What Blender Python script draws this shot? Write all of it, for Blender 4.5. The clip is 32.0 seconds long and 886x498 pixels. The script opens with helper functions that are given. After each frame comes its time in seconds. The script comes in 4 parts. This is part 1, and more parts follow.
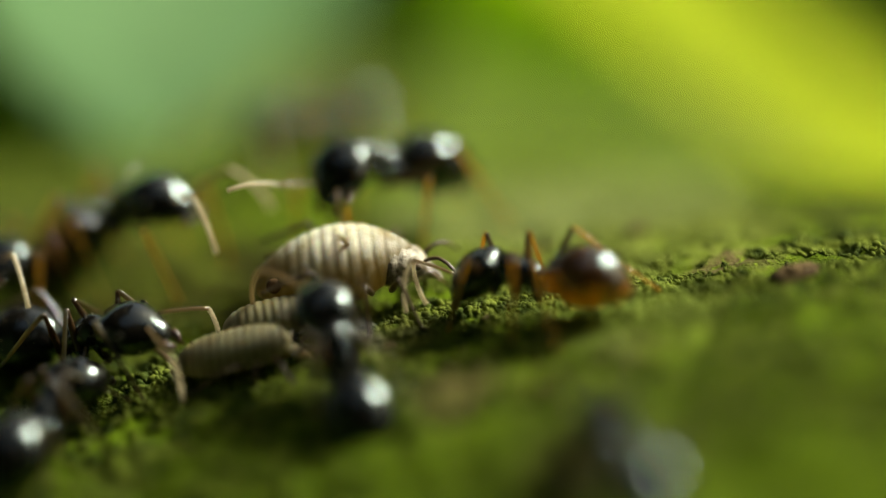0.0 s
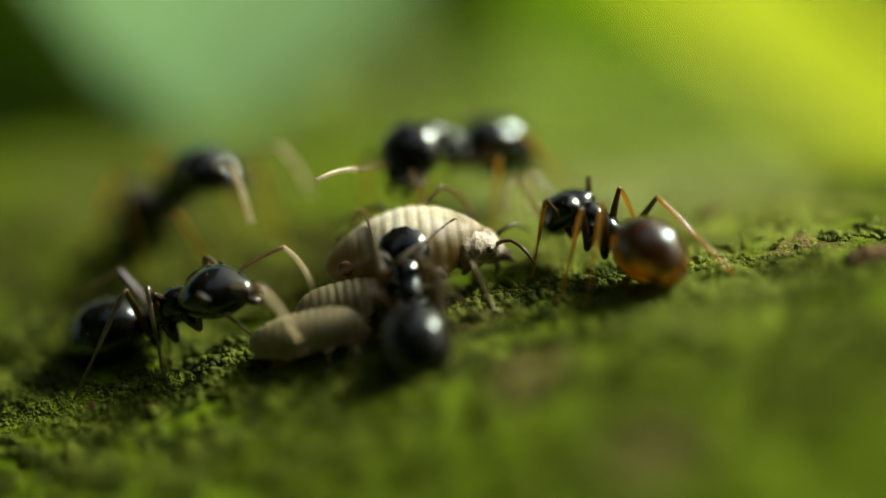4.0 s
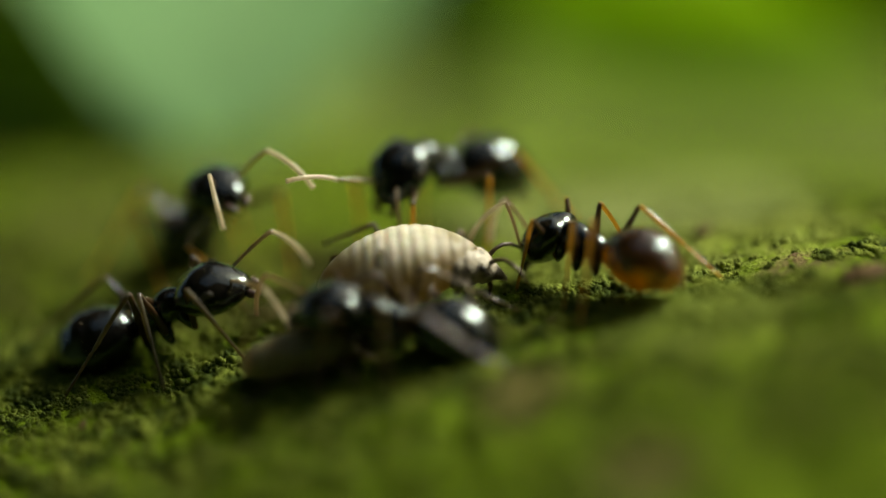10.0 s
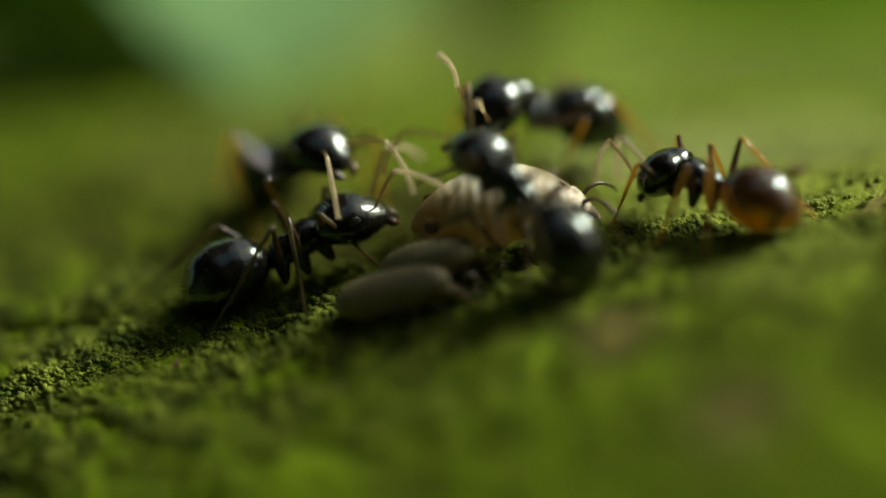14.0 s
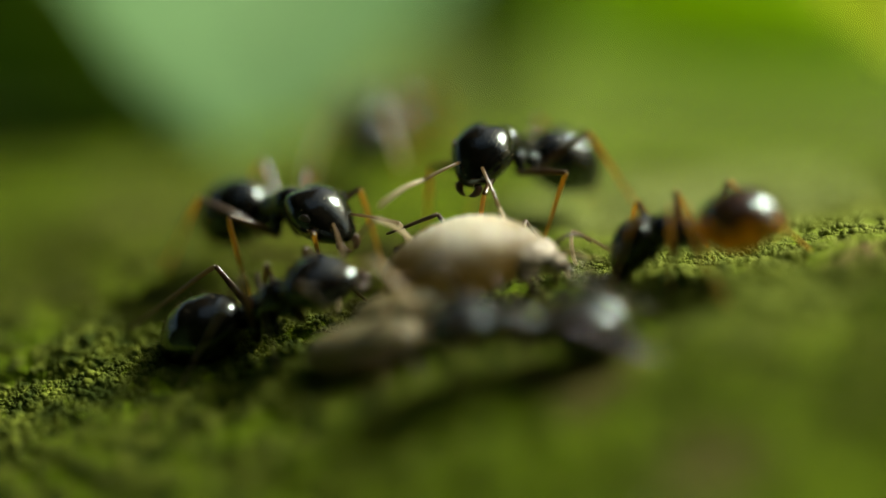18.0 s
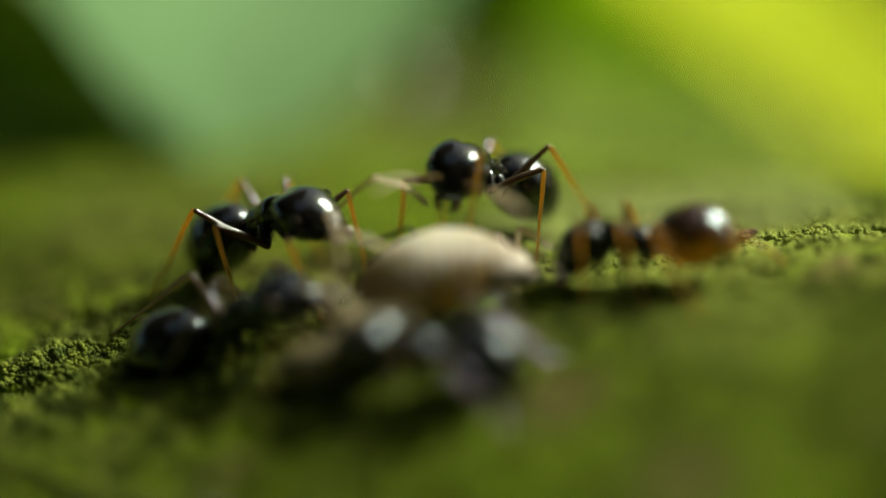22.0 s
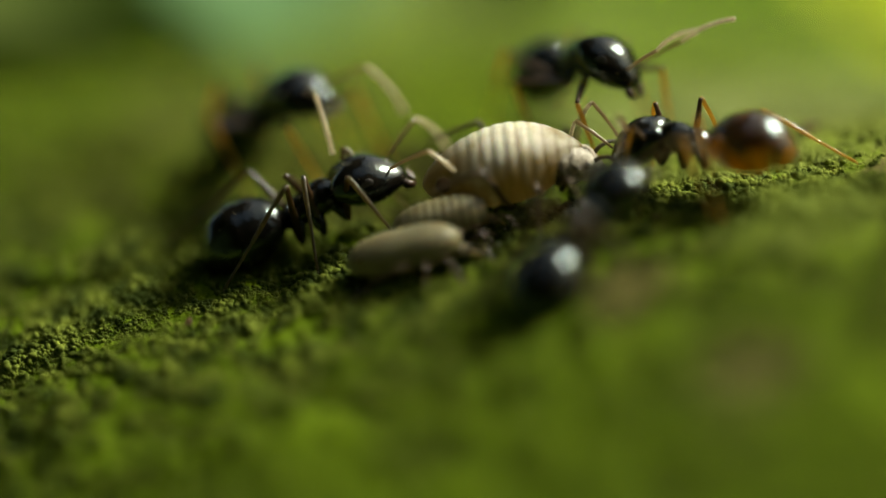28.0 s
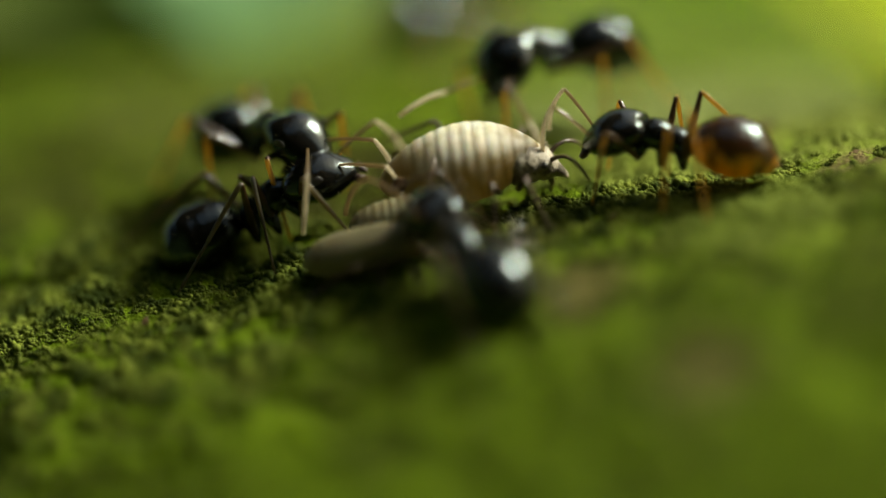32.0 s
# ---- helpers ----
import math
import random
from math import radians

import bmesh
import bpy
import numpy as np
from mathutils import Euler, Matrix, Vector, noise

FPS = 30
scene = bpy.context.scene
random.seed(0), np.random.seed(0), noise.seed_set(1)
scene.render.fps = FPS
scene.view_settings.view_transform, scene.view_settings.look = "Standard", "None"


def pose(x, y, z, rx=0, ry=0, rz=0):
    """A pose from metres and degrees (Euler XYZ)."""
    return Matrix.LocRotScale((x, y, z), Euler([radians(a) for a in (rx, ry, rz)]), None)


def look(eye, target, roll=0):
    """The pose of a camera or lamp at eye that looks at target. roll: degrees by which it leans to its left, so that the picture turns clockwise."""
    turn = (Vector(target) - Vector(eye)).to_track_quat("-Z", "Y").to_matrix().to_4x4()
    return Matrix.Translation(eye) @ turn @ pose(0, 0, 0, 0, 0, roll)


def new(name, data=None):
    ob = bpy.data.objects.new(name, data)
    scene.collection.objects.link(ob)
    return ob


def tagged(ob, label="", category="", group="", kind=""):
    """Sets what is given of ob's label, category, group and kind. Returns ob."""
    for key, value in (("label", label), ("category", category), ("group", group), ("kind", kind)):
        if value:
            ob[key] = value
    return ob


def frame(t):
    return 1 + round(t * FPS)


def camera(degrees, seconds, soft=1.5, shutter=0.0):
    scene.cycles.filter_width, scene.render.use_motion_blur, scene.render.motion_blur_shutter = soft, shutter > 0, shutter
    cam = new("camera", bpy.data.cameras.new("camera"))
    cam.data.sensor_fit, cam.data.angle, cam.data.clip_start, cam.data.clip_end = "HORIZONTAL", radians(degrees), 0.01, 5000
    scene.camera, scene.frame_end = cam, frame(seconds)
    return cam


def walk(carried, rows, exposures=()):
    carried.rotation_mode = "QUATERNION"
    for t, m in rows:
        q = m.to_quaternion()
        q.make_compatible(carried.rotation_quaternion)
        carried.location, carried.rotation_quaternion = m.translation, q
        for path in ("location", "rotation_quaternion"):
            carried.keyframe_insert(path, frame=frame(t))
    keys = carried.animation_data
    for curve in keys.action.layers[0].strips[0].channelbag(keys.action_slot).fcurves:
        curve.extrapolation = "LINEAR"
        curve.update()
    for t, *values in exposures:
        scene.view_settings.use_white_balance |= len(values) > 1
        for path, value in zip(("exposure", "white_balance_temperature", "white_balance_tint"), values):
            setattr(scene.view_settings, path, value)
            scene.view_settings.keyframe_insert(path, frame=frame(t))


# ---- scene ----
cam = camera(10.0, 32.0, soft=1.5, shutter=0.0)
cam.data.dof.use_dof = True
cam.data.dof.focus_distance = 0.1185
cam.data.dof.aperture_fstop = 10.0

# All small lengths below are in millimetres and become metres here.
MM = 0.001
TRUNK_R = 30.0                      # the mossy trunk, its axis turned on the plan
TRUNK_TURN = radians(32)
TILT, LEAN, REACH = radians(27), radians(11.4), 120.0
AHEAD = Vector((0, math.cos(TILT), -math.sin(TILT)))
OVER = Vector((0, math.sin(TILT), math.cos(TILT)))
SIDE = math.cos(LEAN) * Vector((1, 0, 0)) - math.sin(LEAN) * OVER
RISE = math.sin(LEAN) * Vector((1, 0, 0)) + math.cos(LEAN) * OVER
EYE = Vector((-1.1448, -106.8532, 54.6115))


def aim(pan, tilt, forward):
    """The camera on its macro rail: pan and tilt in degrees, and how far it is slid forward."""
    way = (AHEAD + math.tan(radians(pan)) * SIDE + math.tan(radians(tilt)) * RISE).normalized()
    right = (SIDE - way * SIDE.dot(way)).normalized()
    up = right.cross(way)
    eye = (EYE + AHEAD * forward) * MM
    m = Matrix((right, up, -way)).transposed().to_4x4()
    m.translation = eye
    return m


walk(cam, [
    (0.0, aim(1.715, 0.703, 0.40)),
    (0.5, aim(1.543, 0.978, 0.40)),
    (1.0, aim(1.658, 0.722, 0.40)),
    (1.5, aim(1.619, 0.812, 0.30)),
    (2.0, aim(1.567, 0.812, 0.20)),
    (2.5, aim(1.453, 0.806, 0.23)),
    (3.0, aim(0.877, 0.806, 0.25)),
    (3.5, aim(0.846, 0.499, 0.38)),
    (5.5, aim(1.161, 0.531, 0.90)),
    (6.0, aim(0.626, 0.442, 1.20)),
    (6.5, aim(0.438, 0.563, 2.00)),
    (7.0, aim(0.333, 1.011, 2.80)),
    (7.5, aim(0.378, 1.088, 2.80)),
    (8.0, aim(0.186, 0.877, 2.80)),
    (8.5, aim(1.221, 1.030, 2.65)),
    (9.0, aim(0.498, 0.902, 2.50)),
    (9.5, aim(0.577, 0.710, 1.80)),
    (10.0, aim(0.983, 0.723, 1.10)),
    (10.5, aim(1.155, 0.870, 0.80)),
    (11.0, aim(0.893, 0.838, 0.88)),
    (11.5, aim(0.586, 0.563, 0.96)),
    (12.0, aim(0.280, 0.237, 1.04)),
    (12.5, aim(0.095, 0.231, 1.12)),
    (13.0, aim(0.006, 0.000, 1.20)),
    (13.5, aim(-0.065, -0.019, 1.16)),
    (15.5, aim(-0.110, 0.365, 1.00)),
    (16.0, aim(0.056, 0.422, 1.10)),
    (16.5, aim(-0.090, 0.582, 1.35)),
    (17.0, aim(0.027, 0.454, 1.60)),
    (17.5, aim(0.252, 0.806, 1.85)),
    (18.0, aim(0.253, 0.621, 2.10)),
    (18.5, aim(0.069, 0.864, 2.40)),
    (19.0, aim(-0.096, 0.704, 2.70)),
    (19.5, aim(-0.268, 0.640, 2.85)),
    (20.0, aim(0.008, 0.519, 3.00)),
    (20.5, aim(0.193, 0.257, 3.05)),
    (21.0, aim(0.194, 0.864, 3.10)),
    (21.5, aim(0.366, 0.807, 3.10)),
    (22.0, aim(0.565, 0.775, 3.10)),
    (22.5, aim(0.398, 0.794, 3.10)),
    (23.0, aim(0.194, 0.628, 3.10)),
    (23.5, aim(0.173, 0.532, 2.90)),
    (24.0, aim(0.192, 0.532, 2.70)),
    (24.5, aim(0.229, 0.404, 2.50)),
    (26.5, aim(-0.046, 0.218, 1.10)),
    (27.0, aim(-0.136, -0.032, 1.00)),
    (27.5, aim(-0.149, -0.300, 0.95)),
    (28.0, aim(-0.207, -0.441, 0.90)),
    (28.5, aim(0.010, -0.614, 0.70)),
    (29.0, aim(0.527, -0.607, 0.50)),
    (29.5, aim(0.750, -0.313, 0.42)),
    (30.0, aim(0.692, -0.294, 0.35)),
    (30.5, aim(0.616, -0.300, 0.47)),
    (31.0, aim(0.380, -0.185, 0.60)),
    (31.5, aim(0.457, -0.383, 0.72)),
    (32.0, aim(0.285, -0.447, 0.85)),
], exposures=[(0.0, 0.48, 7300, 3), (3.0, 0.50, 7300, 3), (8.0, 0.40, 7300, 3), (12.0, 0.29, 7300, 3), (13.5, 0.29, 7300, 3), (16.0, 0.33, 7300, 3),
               (20.0, 0.40, 7300, 3), (24.5, 0.42, 7300, 3), (32.0, 0.40, 7300, 3)])

# ---- light ----
SUN_FROM = Vector((0.83, 0.38, 0.62)).normalized()
world = bpy.data.worlds.new("world")
scene.world = world
world.use_nodes = True
wn = world.node_tree
sky = wn.nodes.new("ShaderNodeTexSky")
sky.sky_type, sky.sun_disc = "NISHITA", False
sky.dust_density, sky.ozone_density = 4.0, 0.4
sky.sun_elevation = math.asin(SUN_FROM.z)
sky.sun_rotation = math.atan2(SUN_FROM.x, SUN_FROM.y)
wn.links.new(sky.outputs[0], wn.nodes["Background"].inputs[0])
wn.nodes["Background"].inputs[1].default_value = 0.10
sun_data = bpy.data.lights.new("sun", "SUN")
sun_data.energy, sun_data.angle, sun_data.color = 5.0, radians(16), (0.97, 0.99, 0.93)
sun = new("sun", sun_data)
sun.matrix_world = look(SUN_FROM * 3, (0, 0, 0))


# ---- materials ----
def material(name, color, rough=0.5, spec=0.5, second=None, scale=3.0, detail=4.0, bump=0.0, bump_scale=20.0, sub=0.0,
             sub_radius=(0.4, 0.2, 0.08), trans=0.0, coat=0.0, sheen=0.0, contrast=(0.35, 0.65)):
    """A surface with two-scale variation; scale counts features per millimetre."""
    mat = bpy.data.materials.new(name)
    mat.use_nodes = True
    n, link = mat.node_tree.nodes, mat.node_tree.links.new
    b = n["Principled BSDF"]
    b.inputs["Base Color"].default_value = (*color, 1)
    b.inputs["Roughness"].default_value = rough
    b.inputs["Specular IOR Level"].default_value = spec
    b.inputs["Coat Weight"].default_value = coat
    b.inputs["Coat Roughness"].default_value = 0.1
    b.inputs["Sheen Weight"].default_value = sheen
    b.inputs["Subsurface Weight"].default_value = sub
    b.inputs["Subsurface Radius"].default_value = sub_radius
    b.inputs["Subsurface Scale"].default_value = MM
    b.inputs["Transmission Weight"].default_value = trans
    co = n.new("ShaderNodeTexCoord")
    if second:
        nz = n.new("ShaderNodeTexNoise")
        nz.inputs["Scale"].default_value, nz.inputs["Detail"].default_value = scale / MM, detail
        link(co.outputs["Object"], nz.inputs["Vector"])
        ramp = n.new("ShaderNodeMapRange")
        ramp.inputs[1].default_value, ramp.inputs[2].default_value = contrast
        link(nz.outputs["Fac"], ramp.inputs[0])
        mix = n.new("ShaderNodeMix")
        mix.data_type = "RGBA"
        mix.inputs[6].default_value, mix.inputs[7].default_value = (*color, 1), (*second, 1)
        link(ramp.outputs[0], mix.inputs[0])
        link(mix.outputs[2], b.inputs["Base Color"])
    if bump:
        nb = n.new("ShaderNodeTexNoise")
        nb.inputs["Scale"].default_value, nb.inputs["Detail"].default_value = bump_scale / MM, 3
        link(co.outputs["Object"], nb.inputs["Vector"])
        bp = n.new("ShaderNodeBump")
        bp.inputs["Strength"].default_value, bp.inputs["Distance"].default_value = 1.0, bump * MM
        link(nb.outputs["Fac"], bp.inputs["Height"])
        link(bp.outputs[0], b.inputs["Normal"])
    return mat


# bare pinkish patches, then painted sun haze and painted shade: place, half width, colour
BARE_SUN_SHADE = (
        (2.27, -4.52, -0.12, 0.9, (0.200, 0.120, 0.075)),
        (4.33, -8.92, -0.48, 1.0, (0.17, 0.125, 0.060)),
        (1.34, -1.89, -0.01, 0.7, (0.070, 0.045, 0.025)),
        (1.86, -5.61, -0.26, 0.5, (0.160, 0.100, 0.060)),
        # paler ground: sunlight and haze painted on the right-hand moss
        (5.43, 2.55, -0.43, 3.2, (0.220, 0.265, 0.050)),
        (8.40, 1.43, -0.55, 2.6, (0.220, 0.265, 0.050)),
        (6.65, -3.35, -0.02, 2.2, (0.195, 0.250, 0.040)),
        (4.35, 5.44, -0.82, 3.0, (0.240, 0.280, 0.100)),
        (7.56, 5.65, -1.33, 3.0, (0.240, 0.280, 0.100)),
        # darker ground: shade painted between and behind the left-hand ants
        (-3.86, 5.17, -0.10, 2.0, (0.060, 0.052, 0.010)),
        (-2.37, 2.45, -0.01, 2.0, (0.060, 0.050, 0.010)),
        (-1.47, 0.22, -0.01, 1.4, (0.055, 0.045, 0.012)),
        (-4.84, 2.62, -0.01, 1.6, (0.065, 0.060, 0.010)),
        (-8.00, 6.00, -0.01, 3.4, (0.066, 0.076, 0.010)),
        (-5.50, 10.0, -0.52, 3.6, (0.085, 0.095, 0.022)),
)


def bare_sun_shade_patches(mat, socket):
    """Lays bare patches and painted sun and shade over a colour and gives the new colour's socket."""
    n, link = mat.node_tree.nodes, mat.node_tree.links.new
    co = n.new("ShaderNodeTexCoord")
    nz = n.new("ShaderNodeTexNoise")
    nz.inputs["Scale"].default_value, nz.inputs["Detail"].default_value = 0.16 / MM, 5
    link(co.outputs["Object"], nz.inputs["Vector"])
    for px, py, pz, wide, tone in BARE_SUN_SHADE:
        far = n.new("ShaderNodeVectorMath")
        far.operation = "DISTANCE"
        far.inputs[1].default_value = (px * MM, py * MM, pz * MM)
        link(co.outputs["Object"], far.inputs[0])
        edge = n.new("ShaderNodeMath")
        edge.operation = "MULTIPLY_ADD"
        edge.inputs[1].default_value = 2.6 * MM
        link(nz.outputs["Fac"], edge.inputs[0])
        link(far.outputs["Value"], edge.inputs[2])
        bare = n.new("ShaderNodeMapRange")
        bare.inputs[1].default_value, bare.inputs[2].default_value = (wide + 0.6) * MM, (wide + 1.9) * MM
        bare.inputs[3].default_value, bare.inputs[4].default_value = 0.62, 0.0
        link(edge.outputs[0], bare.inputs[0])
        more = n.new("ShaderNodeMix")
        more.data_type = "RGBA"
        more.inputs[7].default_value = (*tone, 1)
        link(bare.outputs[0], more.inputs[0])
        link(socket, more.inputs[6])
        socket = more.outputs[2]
    return socket


def moss_material():
    """Green algae crust with darker spots, shade painted in as gaps and patches, and patches of bare pinkish bark."""
    mat = material("moss_crust", (0.114, 0.182, 0.005), rough=0.85, spec=0.06, second=(0.056, 0.090, 0.004), scale=0.9, detail=6,
                   bump=0.10, bump_scale=11.0)
    n, link = mat.node_tree.nodes, mat.node_tree.links.new
    b = n["Principled BSDF"]
    base = b.inputs["Base Color"].links[0].from_socket
    co = n.new("ShaderNodeTexCoord")
    nz = n.new("ShaderNodeTexNoise")
    nz.inputs["Scale"].default_value, nz.inputs["Detail"].default_value = 0.16 / MM, 5
    link(co.outputs["Object"], nz.inputs["Vector"])
    rg = n.new("ShaderNodeMapRange")
    rg.inputs[1].default_value, rg.inputs[2].default_value, rg.inputs[4].default_value = 0.60, 0.72, 0.75
    link(nz.outputs["Fac"], rg.inputs[0])
    mix = n.new("ShaderNodeMix")
    mix.data_type = "RGBA"
    mix.inputs[7].default_value = (0.17, 0.11, 0.06, 1)
    link(rg.outputs[0], mix.inputs[0])
    link(base, mix.inputs[6])
    tone = bare_sun_shade_patches(mat, mix.outputs[2])
    gap_noise = n.new("ShaderNodeTexNoise")     # shade of dark gaps painted by noise, drawn out along the bark
    gap_noise.inputs["Scale"].default_value, gap_noise.inputs["Detail"].default_value = 0.75 / MM, 5
    drawn = n.new("ShaderNodeMapping")
    drawn.inputs["Rotation"].default_value = (0, 0, TRUNK_TURN)
    drawn.inputs["Scale"].default_value = (0.45, 1.0, 1.0)
    link(co.outputs["Object"], drawn.inputs["Vector"])
    link(drawn.outputs[0], gap_noise.inputs["Vector"])
    deep = n.new("ShaderNodeMapRange")
    deep.inputs[1].default_value, deep.inputs[2].default_value, deep.inputs[4].default_value = 0.53, 0.66, 0.8
    link(gap_noise.outputs["Fac"], deep.inputs[0])
    gap_shade = n.new("ShaderNodeMix")
    gap_shade.data_type = "RGBA"
    gap_shade.inputs[7].default_value = (0.026, 0.036, 0.004, 1)
    link(deep.outputs[0], gap_shade.inputs[0])
    link(tone, gap_shade.inputs[6])
    tone = gap_shade.outputs[2]
    n2 = n.new("ShaderNodeTexNoise")
    n2.inputs["Scale"].default_value, n2.inputs["Detail"].default_value = 6.0 / MM, 3
    link(co.outputs["Object"], n2.inputs["Vector"])
    r2 = n.new("ShaderNodeMapRange")
    r2.inputs[1].default_value, r2.inputs[2].default_value = 0.52, 0.68
    link(n2.outputs["Fac"], r2.inputs[0])
    mix2 = n.new("ShaderNodeMix")
    mix2.data_type = "RGBA"
    mix2.inputs[7].default_value = (0.148, 0.215, 0.012, 1)
    link(r2.outputs[0], mix2.inputs[0])
    link(tone, mix2.inputs[6])
    link(mix2.outputs[2], b.inputs["Base Color"])
    return mat


def leaf_material(name, color, second, through_light, scale=0.15, rough=0.45, coat=0.0, inner=None):
    """A leaf: matte skin that also lets light pass."""
    mat = material(name, color, rough=rough, spec=0.4, second=second, scale=scale, detail=4, coat=coat)
    n, link = mat.node_tree.nodes, mat.node_tree.links.new
    b = n["Principled BSDF"]
    base = b.inputs["Base Color"].links[0].from_socket
    tr = n.new("ShaderNodeBsdfTranslucent")
    if inner:
        tr.inputs["Color"].default_value = (*inner, 1)
    else:
        link(base, tr.inputs["Color"])
    mx = n.new("ShaderNodeMixShader")
    mx.inputs[0].default_value = through_light
    link(b.outputs[0], mx.inputs[1])
    link(tr.outputs[0], mx.inputs[2])
    link(mx.outputs[0], n["Material Output"].inputs["Surface"])
    return mat


MOSS = moss_material()
GRAIN = material("moss_grains", (0.034, 0.054, 0.005), rough=0.8, spec=0.1, second=(0.175, 0.215, 0.028), scale=1.6, bump=0.02, bump_scale=14, contrast=(0.38, 0.66))
skin = GRAIN.node_tree.nodes["Principled BSDF"].inputs["Base Color"]
GRAIN.node_tree.links.new(bare_sun_shade_patches(GRAIN, skin.links[0].from_socket), skin)
BARK = material("bark", (0.15, 0.10, 0.045), rough=0.85, spec=0.1, second=(0.035, 0.022, 0.010), scale=4, bump=0.06, bump_scale=8)
SHELL = material("black_cuticle", (0.005, 0.005, 0.005), rough=0.12, spec=0.55, second=(0.009, 0.007, 0.005), scale=2, bump=0.010, bump_scale=11)


def amber_cuticle():
    """A distended gaster: dark plates behind and above, translucent amber skin in front and below."""
    mat = material("amber_cuticle", (0.018, 0.009, 0.005), rough=0.17, spec=0.8, second=(0.055, 0.022, 0.007), scale=1.3, bump=0.005, bump_scale=55,
                   sub=0.15, sub_radius=(0.5, 0.2, 0.04))
    n, link = mat.node_tree.nodes, mat.node_tree.links.new
    b = n["Principled BSDF"]
    base = b.inputs["Base Color"].links[0].from_socket
    co = n.new("ShaderNodeTexCoord")
    nz = n.new("ShaderNodeTexNoise")
    nz.inputs["Scale"].default_value, nz.inputs["Detail"].default_value = 1.3 / MM, 4
    nz.inputs["Distortion"].default_value = 0.6
    link(co.outputs["Object"], nz.inputs["Vector"])
    dot = n.new("ShaderNodeVectorMath")     # from the dark tip to the amber front and belly
    dot.operation = "DOT_PRODUCT"
    dot.inputs[1].default_value = (0.42 / MM, 0, -1.05 / MM)
    link(co.outputs["Object"], dot.inputs[0])
    shift = n.new("ShaderNodeMath")
    shift.operation = "SUBTRACT"
    shift.inputs[1].default_value = 0.62
    link(dot.outputs["Value"], shift.inputs[0])
    add = n.new("ShaderNodeMath")
    add.operation = "MULTIPLY_ADD"
    add.inputs[1].default_value = 3.0
    link(nz.outputs["Fac"], add.inputs[0])
    link(shift.outputs[0], add.inputs[2])
    rg = n.new("ShaderNodeMapRange")
    rg.interpolation_type = "SMOOTHSTEP"
    rg.inputs[1].default_value, rg.inputs[2].default_value = 0.20, 0.78
    link(add.outputs[0], rg.inputs[0])
    wave = n.new("ShaderNodeTexWave")
    wave.wave_type, wave.bands_direction = "BANDS", "X"
    wave.inputs["Scale"].default_value = 1 / (0.5 * MM) / (20 / (2 * math.pi))
    wave.inputs["Distortion"].default_value, wave.inputs["Detail"].default_value = 2.0, 2
    link(co.outputs["Object"], wave.inputs["Vector"])
    dim = n.new("ShaderNodeMapRange")
    dim.inputs[3].default_value, dim.inputs[4].default_value = 0.45, 1.0
    link(wave.outputs["Fac"], dim.inputs[0])
    how = n.new("ShaderNodeMath")
    how.operation = "MULTIPLY"
    link(rg.outputs[0], how.inputs[0])
    link(dim.outputs[0], how.inputs[1])
    mix = n.new("ShaderNodeMix")
    mix.data_type = "RGBA"
    mix.inputs[7].default_value = (0.85, 0.38, 0.025, 1)
    link(how.outputs[0], mix.inputs[0])
    link(base, mix.inputs[6])
    link(mix.outputs[2], b.inputs["Base Color"])
    glow = n.new("ShaderNodeBsdfTranslucent")
    glow.inputs["Color"].default_value = (1.0, 0.52, 0.06, 1)
    part_way = n.new("ShaderNodeMath")
    part_way.operation = "MULTIPLY_ADD"
    part_way.inputs[1].default_value, part_way.inputs[2].default_value = 0.72, 0.04
    link(how.outputs[0], part_way.inputs[0])
    mx = n.new("ShaderNodeMixShader")
    link(part_way.outputs[0], mx.inputs[0])
    link(b.outputs[0], mx.inputs[1])
    link(glow.outputs[0], mx.inputs[2])
    link(mx.outputs[0], n["Material Output"].inputs["Surface"])
    return mat


AMBER = amber_cuticle()
for cuticle in (SHELL, AMBER):
    cuticle.node_tree.nodes["Principled BSDF"].inputs["Specular Tint"].default_value = (0.78, 1.0, 0.98, 1)
    cuticle.node_tree.nodes["Principled BSDF"].inputs["IOR"].default_value = 1.55
    cuticle.node_tree.nodes["Principled BSDF"].inputs["Coat Weight"].default_value = 0.12 if cuticle is SHELL else 0.2
    cuticle.node_tree.nodes["Principled BSDF"].inputs["Coat Tint"].default_value = (0.85, 1.0, 1.0, 1)
UPPER = leaf_material("dark_brown_leg", (0.022, 0.014, 0.008), (0.075, 0.042, 0.017), 0.16, 0.8, 0.22, 0.6, (0.30, 0.13, 0.03))
LOWER = leaf_material("amber_leg", (0.15, 0.088, 0.024), (0.05, 0.03, 0.011), 0.46, 0.9, 0.18, 0.9, (1.0, 0.66, 0.16))
# darker copy of the amber leg, shade mixed into its colour
SHADE_TONE_LEG = leaf_material("shade_tone_leg", (0.060, 0.055, 0.032), (0.020, 0.017, 0.010), 0.22, 0.9, 0.2, 0.8, (0.70, 0.55, 0.25))
FEELER = leaf_material("tan_antenna", (0.09, 0.055, 0.026), (0.035, 0.02, 0.01), 0.30, 1.3, 0.22, 0.8, (0.95, 0.76, 0.46))
FLAGELLUM = leaf_material("cream_flagellum", (0.62, 0.57, 0.43), (0.30, 0.22, 0.12), 0.46, 3.5, 0.25, 0.6, (1.0, 0.91, 0.72))
HAIR = leaf_material("pale_bristle", (0.45, 0.38, 0.24), (0.30, 0.24, 0.14), 0.5, 2.0)
EYE_MAT = material("compound_eye", (0.02, 0.018, 0.016), rough=0.3, spec=0.5, second=(0.05, 0.045, 0.04), scale=18)
